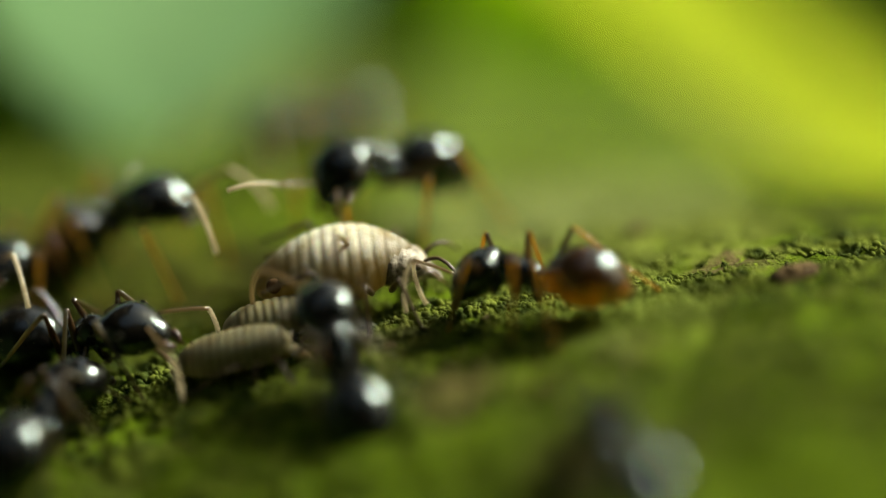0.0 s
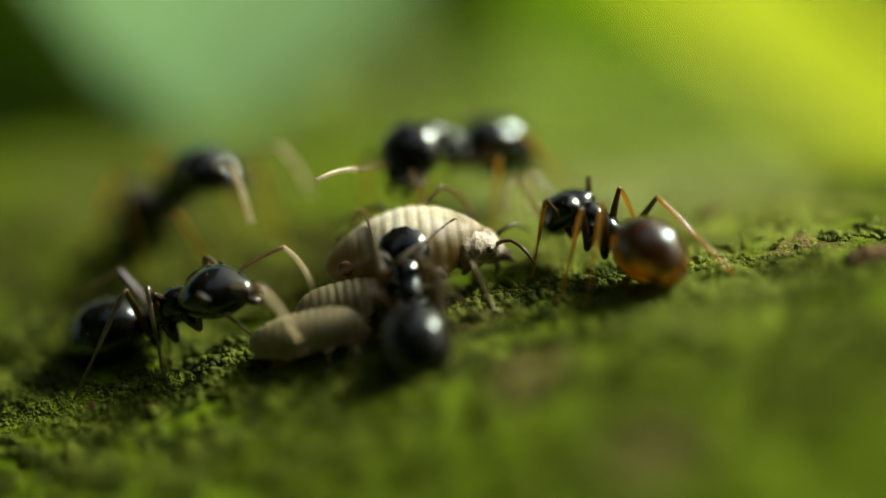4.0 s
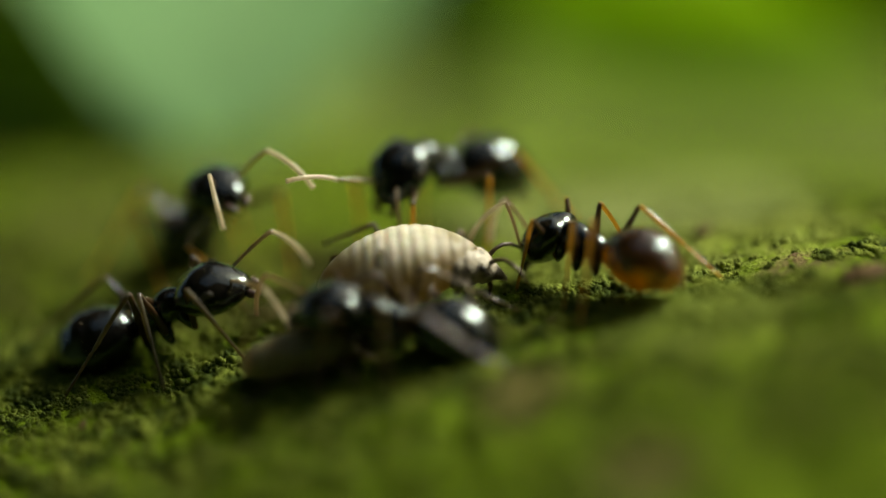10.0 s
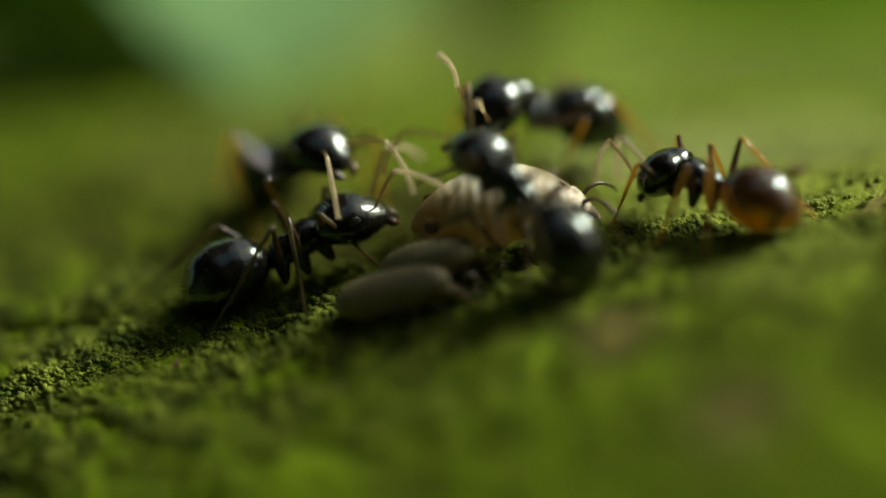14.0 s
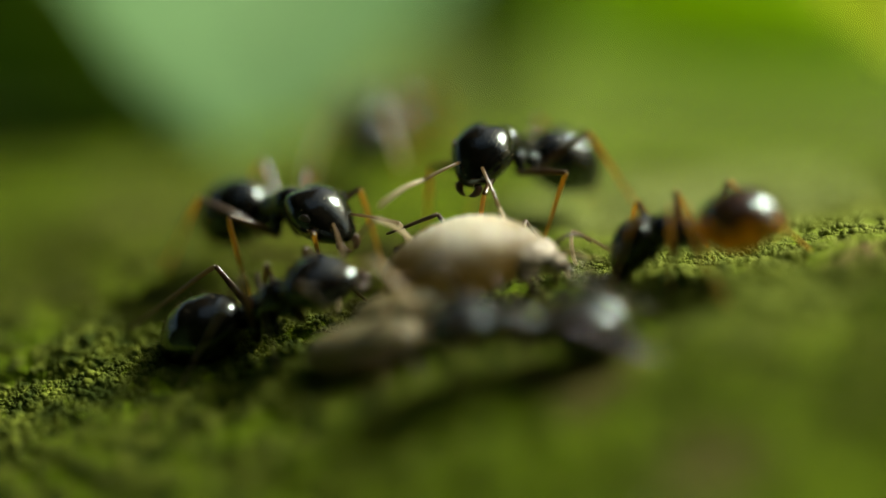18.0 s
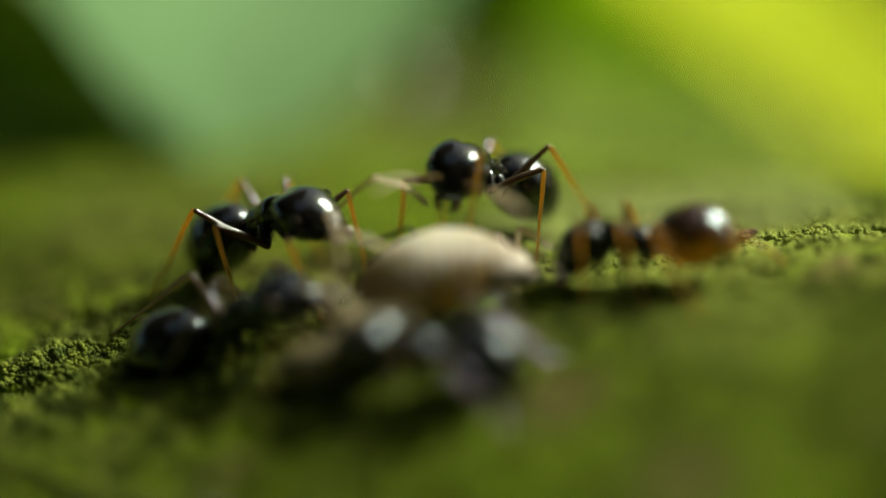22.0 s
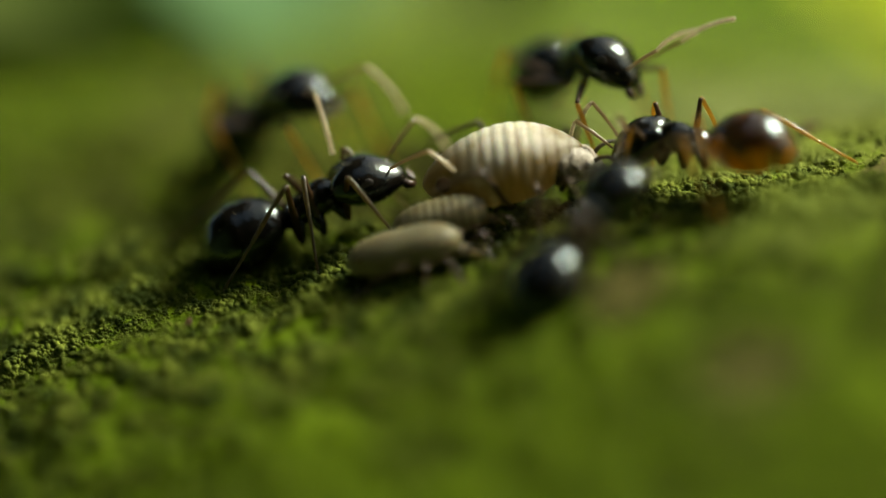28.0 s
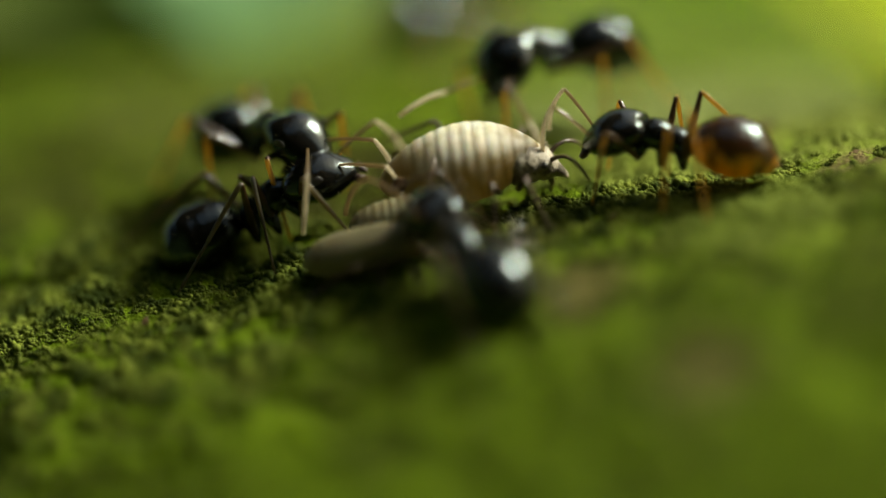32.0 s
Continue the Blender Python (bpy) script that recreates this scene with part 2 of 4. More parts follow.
JAW = material("reddish_jaw", (0.05, 0.018, 0.007), rough=0.3, second=(0.02, 0.009, 0.005), scale=4)
APHID_LEG = material("aphid_leg", (0.04, 0.025, 0.014), rough=0.4, second=(0.11, 0.07, 0.035), scale=2)
APHID_HEAD = material("aphid_head", (0.085, 0.068, 0.045), rough=0.5, second=(0.42, 0.37, 0.28), scale=2.6, bump=0.06, bump_scale=7, contrast=(0.42, 0.6))
SPOT = material("dark_siphon", (0.075, 0.038, 0.015), rough=0.7, spec=0.2, second=(0.15, 0.085, 0.035), scale=6)


def aphid_skin(name, pale, dusk, bands, step, flank, inside, amber, honey, wobble=2.2, edges=(0.13, 0.40), low_flank=(0.80, 0.05), strength=0.75):
    """Waxy skin whose dusky marks follow the segments along the body."""
    mat = material(name, pale, rough=0.5, spec=0.4, second=dusk, scale=1.6, bump=0.012, bump_scale=22, sub=0.35, sub_radius=(0.35, 0.2, 0.08),
                   contrast=(0.42, 0.72))
    n, link = mat.node_tree.nodes, mat.node_tree.links.new
    b = n["Principled BSDF"]
    base = b.inputs["Base Color"].links[0].from_socket
    co = n.new("ShaderNodeTexCoord")
    wave = n.new("ShaderNodeTexWave")
    wave.wave_type, wave.bands_direction = "BANDS", "X"
    wave.inputs["Scale"].default_value = 1 / (step * MM) / (20 / (2 * math.pi))
    wave.inputs["Distortion"].default_value, wave.inputs["Detail"].default_value = wobble, 3
    wave.inputs["Detail Scale"].default_value = 1.0
    link(co.outputs["Object"], wave.inputs["Vector"])
    patch = n.new("ShaderNodeTexNoise")
    patch.inputs["Scale"].default_value, patch.inputs["Detail"].default_value = 1.1 / MM, 2
    link(co.outputs["Object"], patch.inputs["Vector"])
    # the dusky marks sit in a row along each flank
    xyz = n.new("ShaderNodeSeparateXYZ")
    link(co.outputs["Object"], xyz.inputs[0])
    row = n.new("ShaderNodeMapRange")
    row.interpolation_type = "SMOOTHSTEP"
    row.inputs[1].default_value, row.inputs[2].default_value = flank[0] * MM, flank[1] * MM
    row.inputs[3].default_value, row.inputs[4].default_value = 1.0, 0.25
    away = n.new("ShaderNodeMath")
    away.operation = "SUBTRACT"
    away.inputs[1].default_value = flank[2] * MM
    link(xyz.outputs[2], away.inputs[0])
    size = n.new("ShaderNodeMath")
    size.operation = "ABSOLUTE"
    link(away.outputs[0], size.inputs[0])
    link(size.outputs[0], row.inputs[0])
    some = n.new("ShaderNodeMath")
    some.operation = "MULTIPLY"
    link(patch.outputs["Fac"], some.inputs[0])
    link(row.outputs[0], some.inputs[1])
    both = n.new("ShaderNodeMath")
    both.operation = "MULTIPLY"
    link(wave.outputs["Fac"], both.inputs[0])
    link(some.outputs[0], both.inputs[1])
    rg = n.new("ShaderNodeMapRange")
    rg.inputs[1].default_value, rg.inputs[2].default_value, rg.inputs[4].default_value = *edges, strength
    link(both.outputs[0], rg.inputs[0])
    mix = n.new("ShaderNodeMix")
    mix.data_type = "RGBA"
    mix.inputs[7].default_value = (*bands, 1)
    link(rg.outputs[0], mix.inputs[0])
    link(base, mix.inputs[6])
    link(mix.outputs[2], b.inputs["Base Color"])
    low = n.new("ShaderNodeMapRange")        # amber flank colour with shade painted in, deepening downward
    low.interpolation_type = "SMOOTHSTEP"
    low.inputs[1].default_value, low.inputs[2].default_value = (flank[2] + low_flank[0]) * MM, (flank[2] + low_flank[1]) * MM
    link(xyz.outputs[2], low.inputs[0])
    flank_noise = n.new("ShaderNodeTexNoise")
    flank_noise.inputs["Scale"].default_value, flank_noise.inputs["Detail"].default_value = 0.8 / MM, 4
    link(co.outputs["Object"], flank_noise.inputs["Vector"])
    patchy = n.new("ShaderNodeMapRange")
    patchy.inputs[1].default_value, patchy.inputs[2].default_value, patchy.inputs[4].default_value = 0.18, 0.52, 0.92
    link(flank_noise.outputs["Fac"], patchy.inputs[0])
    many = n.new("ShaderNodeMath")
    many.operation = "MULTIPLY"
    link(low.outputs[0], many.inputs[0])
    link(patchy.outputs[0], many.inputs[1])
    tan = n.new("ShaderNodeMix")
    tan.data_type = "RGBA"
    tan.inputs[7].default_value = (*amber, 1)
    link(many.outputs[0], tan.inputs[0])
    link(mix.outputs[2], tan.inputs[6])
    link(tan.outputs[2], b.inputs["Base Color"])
    inner = n.new("ShaderNodeMix")
    inner.data_type = "RGBA"
    inner.inputs[6].default_value, inner.inputs[7].default_value = (*inside, 1), (*honey, 1)
    link(many.outputs[0], inner.inputs[0])
    glow = n.new("ShaderNodeBsdfTranslucent")
    link(inner.outputs[2], glow.inputs["Color"])
    thin = n.new("ShaderNodeMath")
    thin.operation = "MULTIPLY_ADD"
    thin.inputs[1].default_value, thin.inputs[2].default_value = 0.22, 0.20
    link(many.outputs[0], thin.inputs[0])
    mx = n.new("ShaderNodeMixShader")
    link(thin.outputs[0], mx.inputs[0])
    link(b.outputs[0], mx.inputs[1])
    link(glow.outputs[0], mx.inputs[2])
    link(mx.outputs[0], n["Material Output"].inputs["Surface"])
    return mat


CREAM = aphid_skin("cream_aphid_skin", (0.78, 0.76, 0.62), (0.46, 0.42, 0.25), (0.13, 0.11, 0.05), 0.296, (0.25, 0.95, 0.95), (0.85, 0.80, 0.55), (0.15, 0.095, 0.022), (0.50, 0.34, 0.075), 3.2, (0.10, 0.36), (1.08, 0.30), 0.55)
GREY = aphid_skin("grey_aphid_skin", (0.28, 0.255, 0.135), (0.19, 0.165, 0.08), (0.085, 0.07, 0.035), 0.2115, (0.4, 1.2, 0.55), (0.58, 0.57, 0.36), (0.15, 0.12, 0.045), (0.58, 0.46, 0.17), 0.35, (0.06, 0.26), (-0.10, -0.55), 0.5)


# ---- mesh helpers ----
def finish(bm, name, mat, smooth=True):
    for v in bm.verts:
        v.co *= MM
    me = bpy.data.meshes.new(name)
    bmesh.ops.recalc_face_normals(bm, faces=bm.faces)
    bm.to_mesh(me)
    bm.free()
    me.materials.append(mat)
    for p in me.polygons:
        p.use_smooth = smooth
    return me


def part(name, bm, mat, parent, label="", at=None):
    """Links a bmesh (millimetres) as one mesh object under parent."""
    me = finish(bm, name, mat) if isinstance(bm, bmesh.types.BMesh) else bm
    ob = new(name, me)
    ob.parent = parent
    if at is not None:
        ob.matrix_basis = at
    if label:
        tagged(ob, label=label)
    return ob


def loft(bm, stations, n=16):
    """A closed tube through stations (centre, half width across, half height, side axis, up axis)."""
    rings = []
    for c, a, b, su, up in stations:
        rings.append([bm.verts.new(c + su * (a * math.cos(2 * math.pi * i / n)) + up * (b * math.sin(2 * math.pi * i / n))) for i in range(n)])
    for r0, r1 in zip(rings, rings[1:]):
        for i in range(n):
            bm.faces.new((r0[i], r0[(i + 1) % n], r1[(i + 1) % n], r1[i]))
    bm.faces.new(rings[0][::-1])
    bm.faces.new(rings[-1])
    return bm


def along_x(rows, n=16, bm=None):
    """A loft along x: rows of x, z, half width, half height."""
    bm = bm or bmesh.new()
    return loft(bm, [(Vector((x, 0, z)), max(a, 0.004), max(b, 0.004), Vector((0, 1, 0)), Vector((0, 0, 1))) for x, z, a, b in rows], n)


def tube(points, radii, n=8, bm=None):
    """A tapered tube along points."""
    bm = bm or bmesh.new()
    pts = [Vector(p) for p in points]
    rows = []
    for i, p in enumerate(pts):
        d = (pts[min(i + 1, len(pts) - 1)] - pts[max(i - 1, 0)]).normalized()
        side = d.cross(Vector((0.13, 0.2, 1))).normalized()
        rows.append((p, radii[i], radii[i], side, side.cross(d)))
    return loft(bm, rows, n)


def egg(length, width, height, blunt=1.0, back=1.0, steps=18, groove=None, n=20):
    """Rows for a rounded body, centred on 0; blunt and back shape its two ends; groove dents it along its length."""
    rows = []
    for i in range(steps + 1):
        u = -math.cos(math.pi * i / steps)
        p = max(0.0, 1 - abs(u) ** (2.2 * (blunt if u > 0 else back))) ** 0.5
        k = groove(u) if groove else 1.0
        rows.append((u * length / 2, 0, width / 2 * p * k, height / 2 * p * k))
    return rows


def ground_z(x, y):
    s = max(-0.98 * TRUNK_R, min(0.98 * TRUNK_R, x * math.sin(TRUNK_TURN) + y * math.cos(TRUNK_TURN)))
    return math.sqrt(TRUNK_R ** 2 - s * s) - TRUNK_R


def ground_normal(x, y):
    k = max(-0.95, min(0.95, (x * math.sin(TRUNK_TURN) + y * math.cos(TRUNK_TURN)) / TRUNK_R))
    return Vector((k * math.sin(TRUNK_TURN), k * math.cos(TRUNK_TURN), math.sqrt(1 - k * k)))


def stand(x, y, yaw, pitch=0.0, lift=0.0):
    """The pose of a creature on the trunk at (x, y) millimetres, facing yaw degrees, its front raised by pitch."""
    n = ground_normal(x, y)
    a, p = radians(yaw), radians(pitch)
    fw = Vector((math.cos(a), math.sin(a), 0))
    fw = (fw - n * fw.dot(n)).normalized()
    left = n.cross(fw)
    m = Matrix((fw * math.cos(p) + n * math.sin(p), left, n * math.cos(p) - fw * math.sin(p))).transposed().to_4x4()
    m.translation = (Vector((x, y, ground_z(x, y))) + n * lift) * MM
    return m


# ---- the trunk ----
def value_noise(px, py, cell, seed):
    """Smooth random heights between -1 and 1 on a plane, with the given cell size."""
    rng = np.random.default_rng(seed)
    grid = rng.random((256, 256)) * 2 - 1
    u, v = px / cell, py / cell
    i, j = np.floor(u).astype(int), np.floor(v).astype(int)
    fu, fv = u - i, v - j
    fu, fv = fu * fu * (3 - 2 * fu), fv * fv * (3 - 2 * fv)
    def at(a, b):
        return grid[a % 256, b % 256]
    return (at(i, j) * (1 - fu) + at(i + 1, j) * fu) * (1 - fv) + (at(i, j + 1) * (1 - fu) + at(i + 1, j + 1) * fu) * fv


def relief(l, s):
    """Height of the bark over the smooth trunk, in millimetres, at l along and s round it."""
    h = 0.12 * value_noise(l, s, 4.3, 1) + 0.07 * value_noise(l, s, 1.7, 2) + 0.07 * value_noise(l, s, 0.7, 3)
    h = h + 0.09 * np.abs(value_noise(l, s, 0.33, 4)) + 0.04 * value_noise(l, s, 0.17, 5)
    crack = np.abs(value_noise(l * 0.5, s, 3.1, 6))
    return h - 0.15 * np.clip(1 - crack / 0.12, 0, 1) - 0.1


def on_trunk(l, s, h):
    a = s / TRUNK_R
    ax = np.array((-math.cos(TRUNK_TURN), math.sin(TRUNK_TURN), 0.0))
    ac = np.array((math.sin(TRUNK_TURN), math.cos(TRUNK_TURN), 0.0))
    rr = TRUNK_R + h
    return l[..., None] * ax + (rr * np.sin(a))[..., None] * ac + (rr * np.cos(a) - TRUNK_R)[..., None] * np.array((0, 0, 1.0))


def make_trunk():
    l = np.concatenate((-np.geomspace(1400, 22, 40)[:-1], np.linspace(-22, 26, 470), np.geomspace(26, 1400, 40)[1:]))
    half = math.pi * TRUNK_R
    s = np.concatenate((np.linspace(-half, -22, 30)[:-1], np.linspace(-22, 20, 430), np.linspace(20, half, 30)[1:-1]))
    L, S = np.meshgrid(l, s, indexing="ij")
    co = on_trunk(L, S, relief(L, S)) * MM
    nl, ns = L.shape
    idx = np.arange(nl * ns).reshape(nl, ns)
    nxt = np.roll(idx, -1, axis=1)
    quads = np.stack((idx[:-1], nxt[:-1], nxt[1:], idx[1:]), -1).reshape(-1, 4)
    me = bpy.data.meshes.new("trunk")
    me.from_pydata(co.reshape(-1, 3), [], quads)
    me.validate()
    me.materials.append(MOSS)
    me.polygons.foreach_set("use_smooth", np.ones(len(me.polygons), bool))
    return tagged(new("ground", me), "mossy green algae-covered tree trunk with cracked rough bark", "tree trunk", kind="structure")


def make_grains(count):
    """Small crumbs of moss over the trunk where the lens sees it sharp."""
    rng = np.random.default_rng(7)
    bm = bmesh.new()
    bmesh.ops.create_icosphere(bm, subdivisions=1, radius=1.0)
    ball = np.array([v.co[:] for v in bm.verts])
    tri = np.array([[v.index for v in f.verts] for f in bm.faces])
    bm.free()
    near = count * 3 // 5      # most of them along the strip that the lens draws sharp
    x, y = rng.uniform(-13, 15, near), rng.normal(0.2, 2.6, near)
    l = np.concatenate((-x * math.cos(TRUNK_TURN) + y * math.sin(TRUNK_TURN), rng.uniform(-18, 22, count - near)))
    s = np.concatenate((x * math.sin(TRUNK_TURN) + y * math.cos(TRUNK_TURN), rng.normal(-1.0, 6.0, count - near)))
    keep = (value_noise(l * 0.6, s, 0.9, 11) + 0.7 * value_noise(l, s, 0.3, 12) > -0.4)
    l, s = l[keep], s[keep]
    n = len(l)
    size = np.clip(rng.lognormal(math.log(0.036), 0.42, n), 0.016, 0.12) * (1 + 0.45 * value_noise(l, s, 1.1, 13))
    c = on_trunk(l, s, relief(l, s) + size * 0.3)
    squash = rng.uniform(0.6, 1.3, (n, 1, 3))
    jitter = rng.uniform(0.75, 1.25, (n, len(ball), 1))
    co = (c[:, None, :] + ball[None] * size[:, None, None] * squash * jitter) * MM
    faces = (tri[None] + (np.arange(n) * len(ball))[:, None, None]).reshape(-1, 3)
    me = bpy.data.meshes.new("moss_grains")
    me.from_pydata(co.reshape(-1, 3), [], faces)
    me.materials.append(GRAIN)
    me.polygons.foreach_set("use_smooth", np.ones(len(me.polygons), bool))
    return tagged(new("moss_grains", me), "crumbly green moss and algae grains on the trunk", "moss", kind="stuff")


trunk = make_trunk()
make_grains(140000)


def bark_flake(x, y, size, turn):
    rng = random.Random(int(x * 100) + 5)
    bm = bmesh.new()
    bmesh.ops.create_icosphere(bm, subdivisions=3, radius=1.0)
    for v in bm.verts:
        k = 1 + 0.34 * noise.noise(v.co * 1.7 + Vector((x, y, 0))) + 0.26 * noise.noise(v.co * 4.3) + 0.16 * noise.noise(v.co * 11)
        v.co = Vector((v.co.x * k * size, v.co.y * k * size * 0.6, v.co.z * k * size * 0.36))
    ob = new("bark_flake", finish(bm, "bark_flake", BARK))
    ob.matrix_basis = stand(x, y, turn, rng.uniform(-6, 6), size * 0.16)
    return tagged(ob, "small reddish brown bark flake lying on the moss", "bark", group="bark flakes")


bark_flake(10.49, -2.78, 0.62, 20)
bark_flake(9.15, -0.82, 0.22, 60)
bark_flake(5.16, 1.41, 0.19, 10)
bark_flake(7.37, 1.82, 0.31, 35)
bark_flake(-7.88, -1.55, 0.14, 80)
bark_flake(0.95, -2.36, 0.15, 15)
bark_flake(3.26, -2.01, 0.12, 40)


PALE = material("shed_skin", (0.42, 0.38, 0.29), rough=0.4, second=(0.27, 0.23, 0.16), scale=6, sub=0.3)


def shed_skin(x, y, size, turn):
    """A curled scrap of cast aphid skin."""
    bm = bmesh.new()
    rows = []
    for i in range(7):
        a = radians(-70 + 23 * i)
        w = size * (0.35 + 0.25 * math.sin(math.pi * i / 6))
        rows.append([bm.verts.new((w * (2 * j / 4 - 1) * (1 + 0.15 * math.sin(3 * i + j)), size * 0.6 * math.sin(a), size * 0.35 * (1 - math.cos(a)) + 0.05 * size * j)) for j in range(5)])
    for r0, r1 in zip(rows, rows[1:]):
        for j in range(4):
            bm.faces.new((r0[j], r0[j + 1], r1[j + 1], r1[j]))
    bmesh.ops.solidify(bm, geom=bm.faces[:], thickness=0.012)
    ob = new("shed_skin", finish(bm, "shed_skin", PALE))
    ob.matrix_basis = stand(x, y, turn, 0, 0.03)
    return tagged(ob, "tiny pale scrap of shed aphid skin on the moss", "shed skin", group="shed skins")


shed_skin(-0.57, -1.49, 0.07, 20)
shed_skin(-0.69, -1.15, 0.05, 100)
shed_skin(-0.43, -1.71, 0.06, 200)
shed_skin(-0.22, -1.09, 0.05, 40)
shed_skin(0.21, -2.42, 0.05, 300)


# ---- what lies behind: leaves out of focus, and the wood's green distance ----
def make_backdrop():
    mat = bpy.data.materials.new("self_lit_distance")
    mat.use_nodes = True
    n, link = mat.node_tree.nodes, mat.node_tree.links.new
    n.remove(n["Principled BSDF"])
    # the distance gives off its own daylight through this emission
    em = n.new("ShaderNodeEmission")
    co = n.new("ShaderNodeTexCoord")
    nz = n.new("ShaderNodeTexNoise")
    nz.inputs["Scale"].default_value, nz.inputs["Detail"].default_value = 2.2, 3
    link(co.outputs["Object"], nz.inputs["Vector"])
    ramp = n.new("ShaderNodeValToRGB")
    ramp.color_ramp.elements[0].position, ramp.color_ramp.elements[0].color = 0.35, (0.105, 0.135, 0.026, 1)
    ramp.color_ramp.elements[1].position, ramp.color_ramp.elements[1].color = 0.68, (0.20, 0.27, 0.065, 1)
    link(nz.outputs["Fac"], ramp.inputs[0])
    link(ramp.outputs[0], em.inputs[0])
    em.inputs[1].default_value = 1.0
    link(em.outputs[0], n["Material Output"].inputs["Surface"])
    bm = bmesh.new()
    rings = []
    for k in range(9):
        z = -900 + k * 165
        rings.append([bm.verts.new((1500 * math.sin(a), 1500 * math.cos(a), z)) for a in [radians(-75 + 10 * i) for i in range(16)]])
    for r0, r1 in zip(rings, rings[1:]):
        for i in range(15):
            bm.faces.new((r0[i], r0[i + 1], r1[i + 1], r1[i]))
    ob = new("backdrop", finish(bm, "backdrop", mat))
    return tagged(ob, "blurred green woodland distance", "backdrop", kind="structure")


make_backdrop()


def make_floor():
    """The dim forest floor far below the trunk."""
    mat = material("leaf_litter", (0.06, 0.045, 0.025), rough=0.9, spec=0.1, second=(0.03, 0.04, 0.012), scale=0.02, detail=6, bump=4.0, bump_scale=0.05)
    bm = bmesh.new()
    rings = []
    for rad in (150, 400, 700, 1000, 1300, 1560):
        rings.append([bm.verts.new((rad * math.sin(a), rad * math.cos(a), -900 + 14 * noise.noise(Vector((rad * 0.006, a * 2, 1)))))
                      for a in [2 * math.pi * i / 48 for i in range(48)]])
    for r0, r1 in zip(rings, rings[1:]):
        for i in range(48):
            bm.faces.new((r0[i], r0[(i + 1) % 48], r1[(i + 1) % 48], r1[i]))
    bm.faces.new(rings[0])
    return tagged(new("floor", finish(bm, "floor", mat)), "dim brown leaf-littered forest floor below the trunk", "forest floor", kind="structure")


make_floor()


def make_sky_blocker():
    """Unseen dark foliage added to block sky light; closes the wood behind the camera, with the sky open overhead and
    on the sunny side.
    """
    mat = material("sky_blocker_leaves", (0.03, 0.05, 0.010), rough=0.8, spec=0.2, second=(0.012, 0.022, 0.005), scale=0.006, detail=6)
    bm = bmesh.new()
    cols = []
    for i in range(27):
        a = radians(112 + i * 10)
        low = -60 if a < radians(278) else 25
        col = []
        for k in range(13):
            e = radians(low + (71 - low) * k / 12)
            r = 1430 + 60 * noise.noise(Vector((a * 3, e * 3, 0.5)))
            col.append(bm.verts.new(Vector((math.cos(e) * math.sin(a), math.cos(e) * math.cos(a), math.sin(e))) * r))
        cols.append(col)
    for i, (c0, c1) in enumerate(zip(cols, cols[1:])):
        for k in range(12):
            bm.faces.new((c0[k], c0[k + 1], c1[k + 1], c1[k]))
    ob = new("sky_blocker", finish(bm, "sky_blocker", mat))
    return tagged(ob, "unseen dark foliage that keeps sky light off the trunk", "foliage", kind="structure")


make_sky_blocker()


def leaf(m, length, width, mat, label, curl=0.15):
    """A pointed leaf with a folded blade, a midrib and a stalk, lying in its own x-y plane."""
    root = new("leaf")
    root.matrix_basis = m
    bm = bmesh.new()
    rows, nx, ny = [], 22, 10
    for i in range(nx + 1):
        u = i / nx
        w = width / 2 * (math.sin(math.pi * min(1, u * 0.98 + 0.01)) ** 0.75) * (1.15 - 0.3 * u)
        row = []
        for j in range(ny + 1):
            v = 2 * j / ny - 1
            row.append(bm.verts.new(((u - 0.5) * length, v * w, abs(v) * w * 0.22 - curl * length * (u - 0.5) ** 2 + 0.25 * math.sin(9 * u + 3 * v))))
        rows.append(row)
    for r0, r1 in zip(rows, rows[1:]):
        for j in range(ny):
            bm.faces.new((r0[j], r1[j], r1[j + 1], r0[j + 1]))
    part("blade", bm, mat, root)
    pts = [((u - 0.5) * length, 0, -curl * length * (u - 0.5) ** 2 - 0.15 + 0.25 * math.sin(9 * u)) for u in [k / 12 - 0.25 for k in range(16)]]
    part("midrib", tube(pts, [0.8 - 0.045 * k for k in range(16)], 6), mat, root)
    return tagged(root, label, "leaf", group="leaves behind the trunk")


# the yellow, dark and dull leaves carry sun and shade in their colours
LEAF_YELLOW = leaf_material("sun_tone_leaf", (0.80, 0.90, 0.030), (0.68, 0.80, 0.024), 0.6, rough=0.8)
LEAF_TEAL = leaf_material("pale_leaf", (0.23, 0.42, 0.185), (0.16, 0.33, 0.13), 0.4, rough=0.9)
LEAF_DARK = leaf_material("shade_tone_leaf", (0.085, 0.15, 0.012), (0.06, 0.11, 0.008), 0.45)
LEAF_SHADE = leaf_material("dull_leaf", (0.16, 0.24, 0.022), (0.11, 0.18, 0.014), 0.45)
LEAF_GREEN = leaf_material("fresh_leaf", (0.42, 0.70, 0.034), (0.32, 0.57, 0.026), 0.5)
LEAF_HAZE = leaf_material("haze_leaf", (0.56, 0.57, 0.31), (0.44, 0.46, 0.23), 0.4)


def behind(across, high, deep, pitch=0.0, turn=0.0, spin=0.0):
    """A pose behind the trunk, in the resting camera's own directions: millimetres across, up and beyond the aphid."""
    c = EYE + AHEAD * (REACH + deep) + SIDE * across + RISE * high
    face = Matrix((SIDE, RISE, -AHEAD)).transposed().to_4x4()
    m = face @ pose(0, 0, 0, pitch, turn, spin)
    m.translation = c * MM
    return m


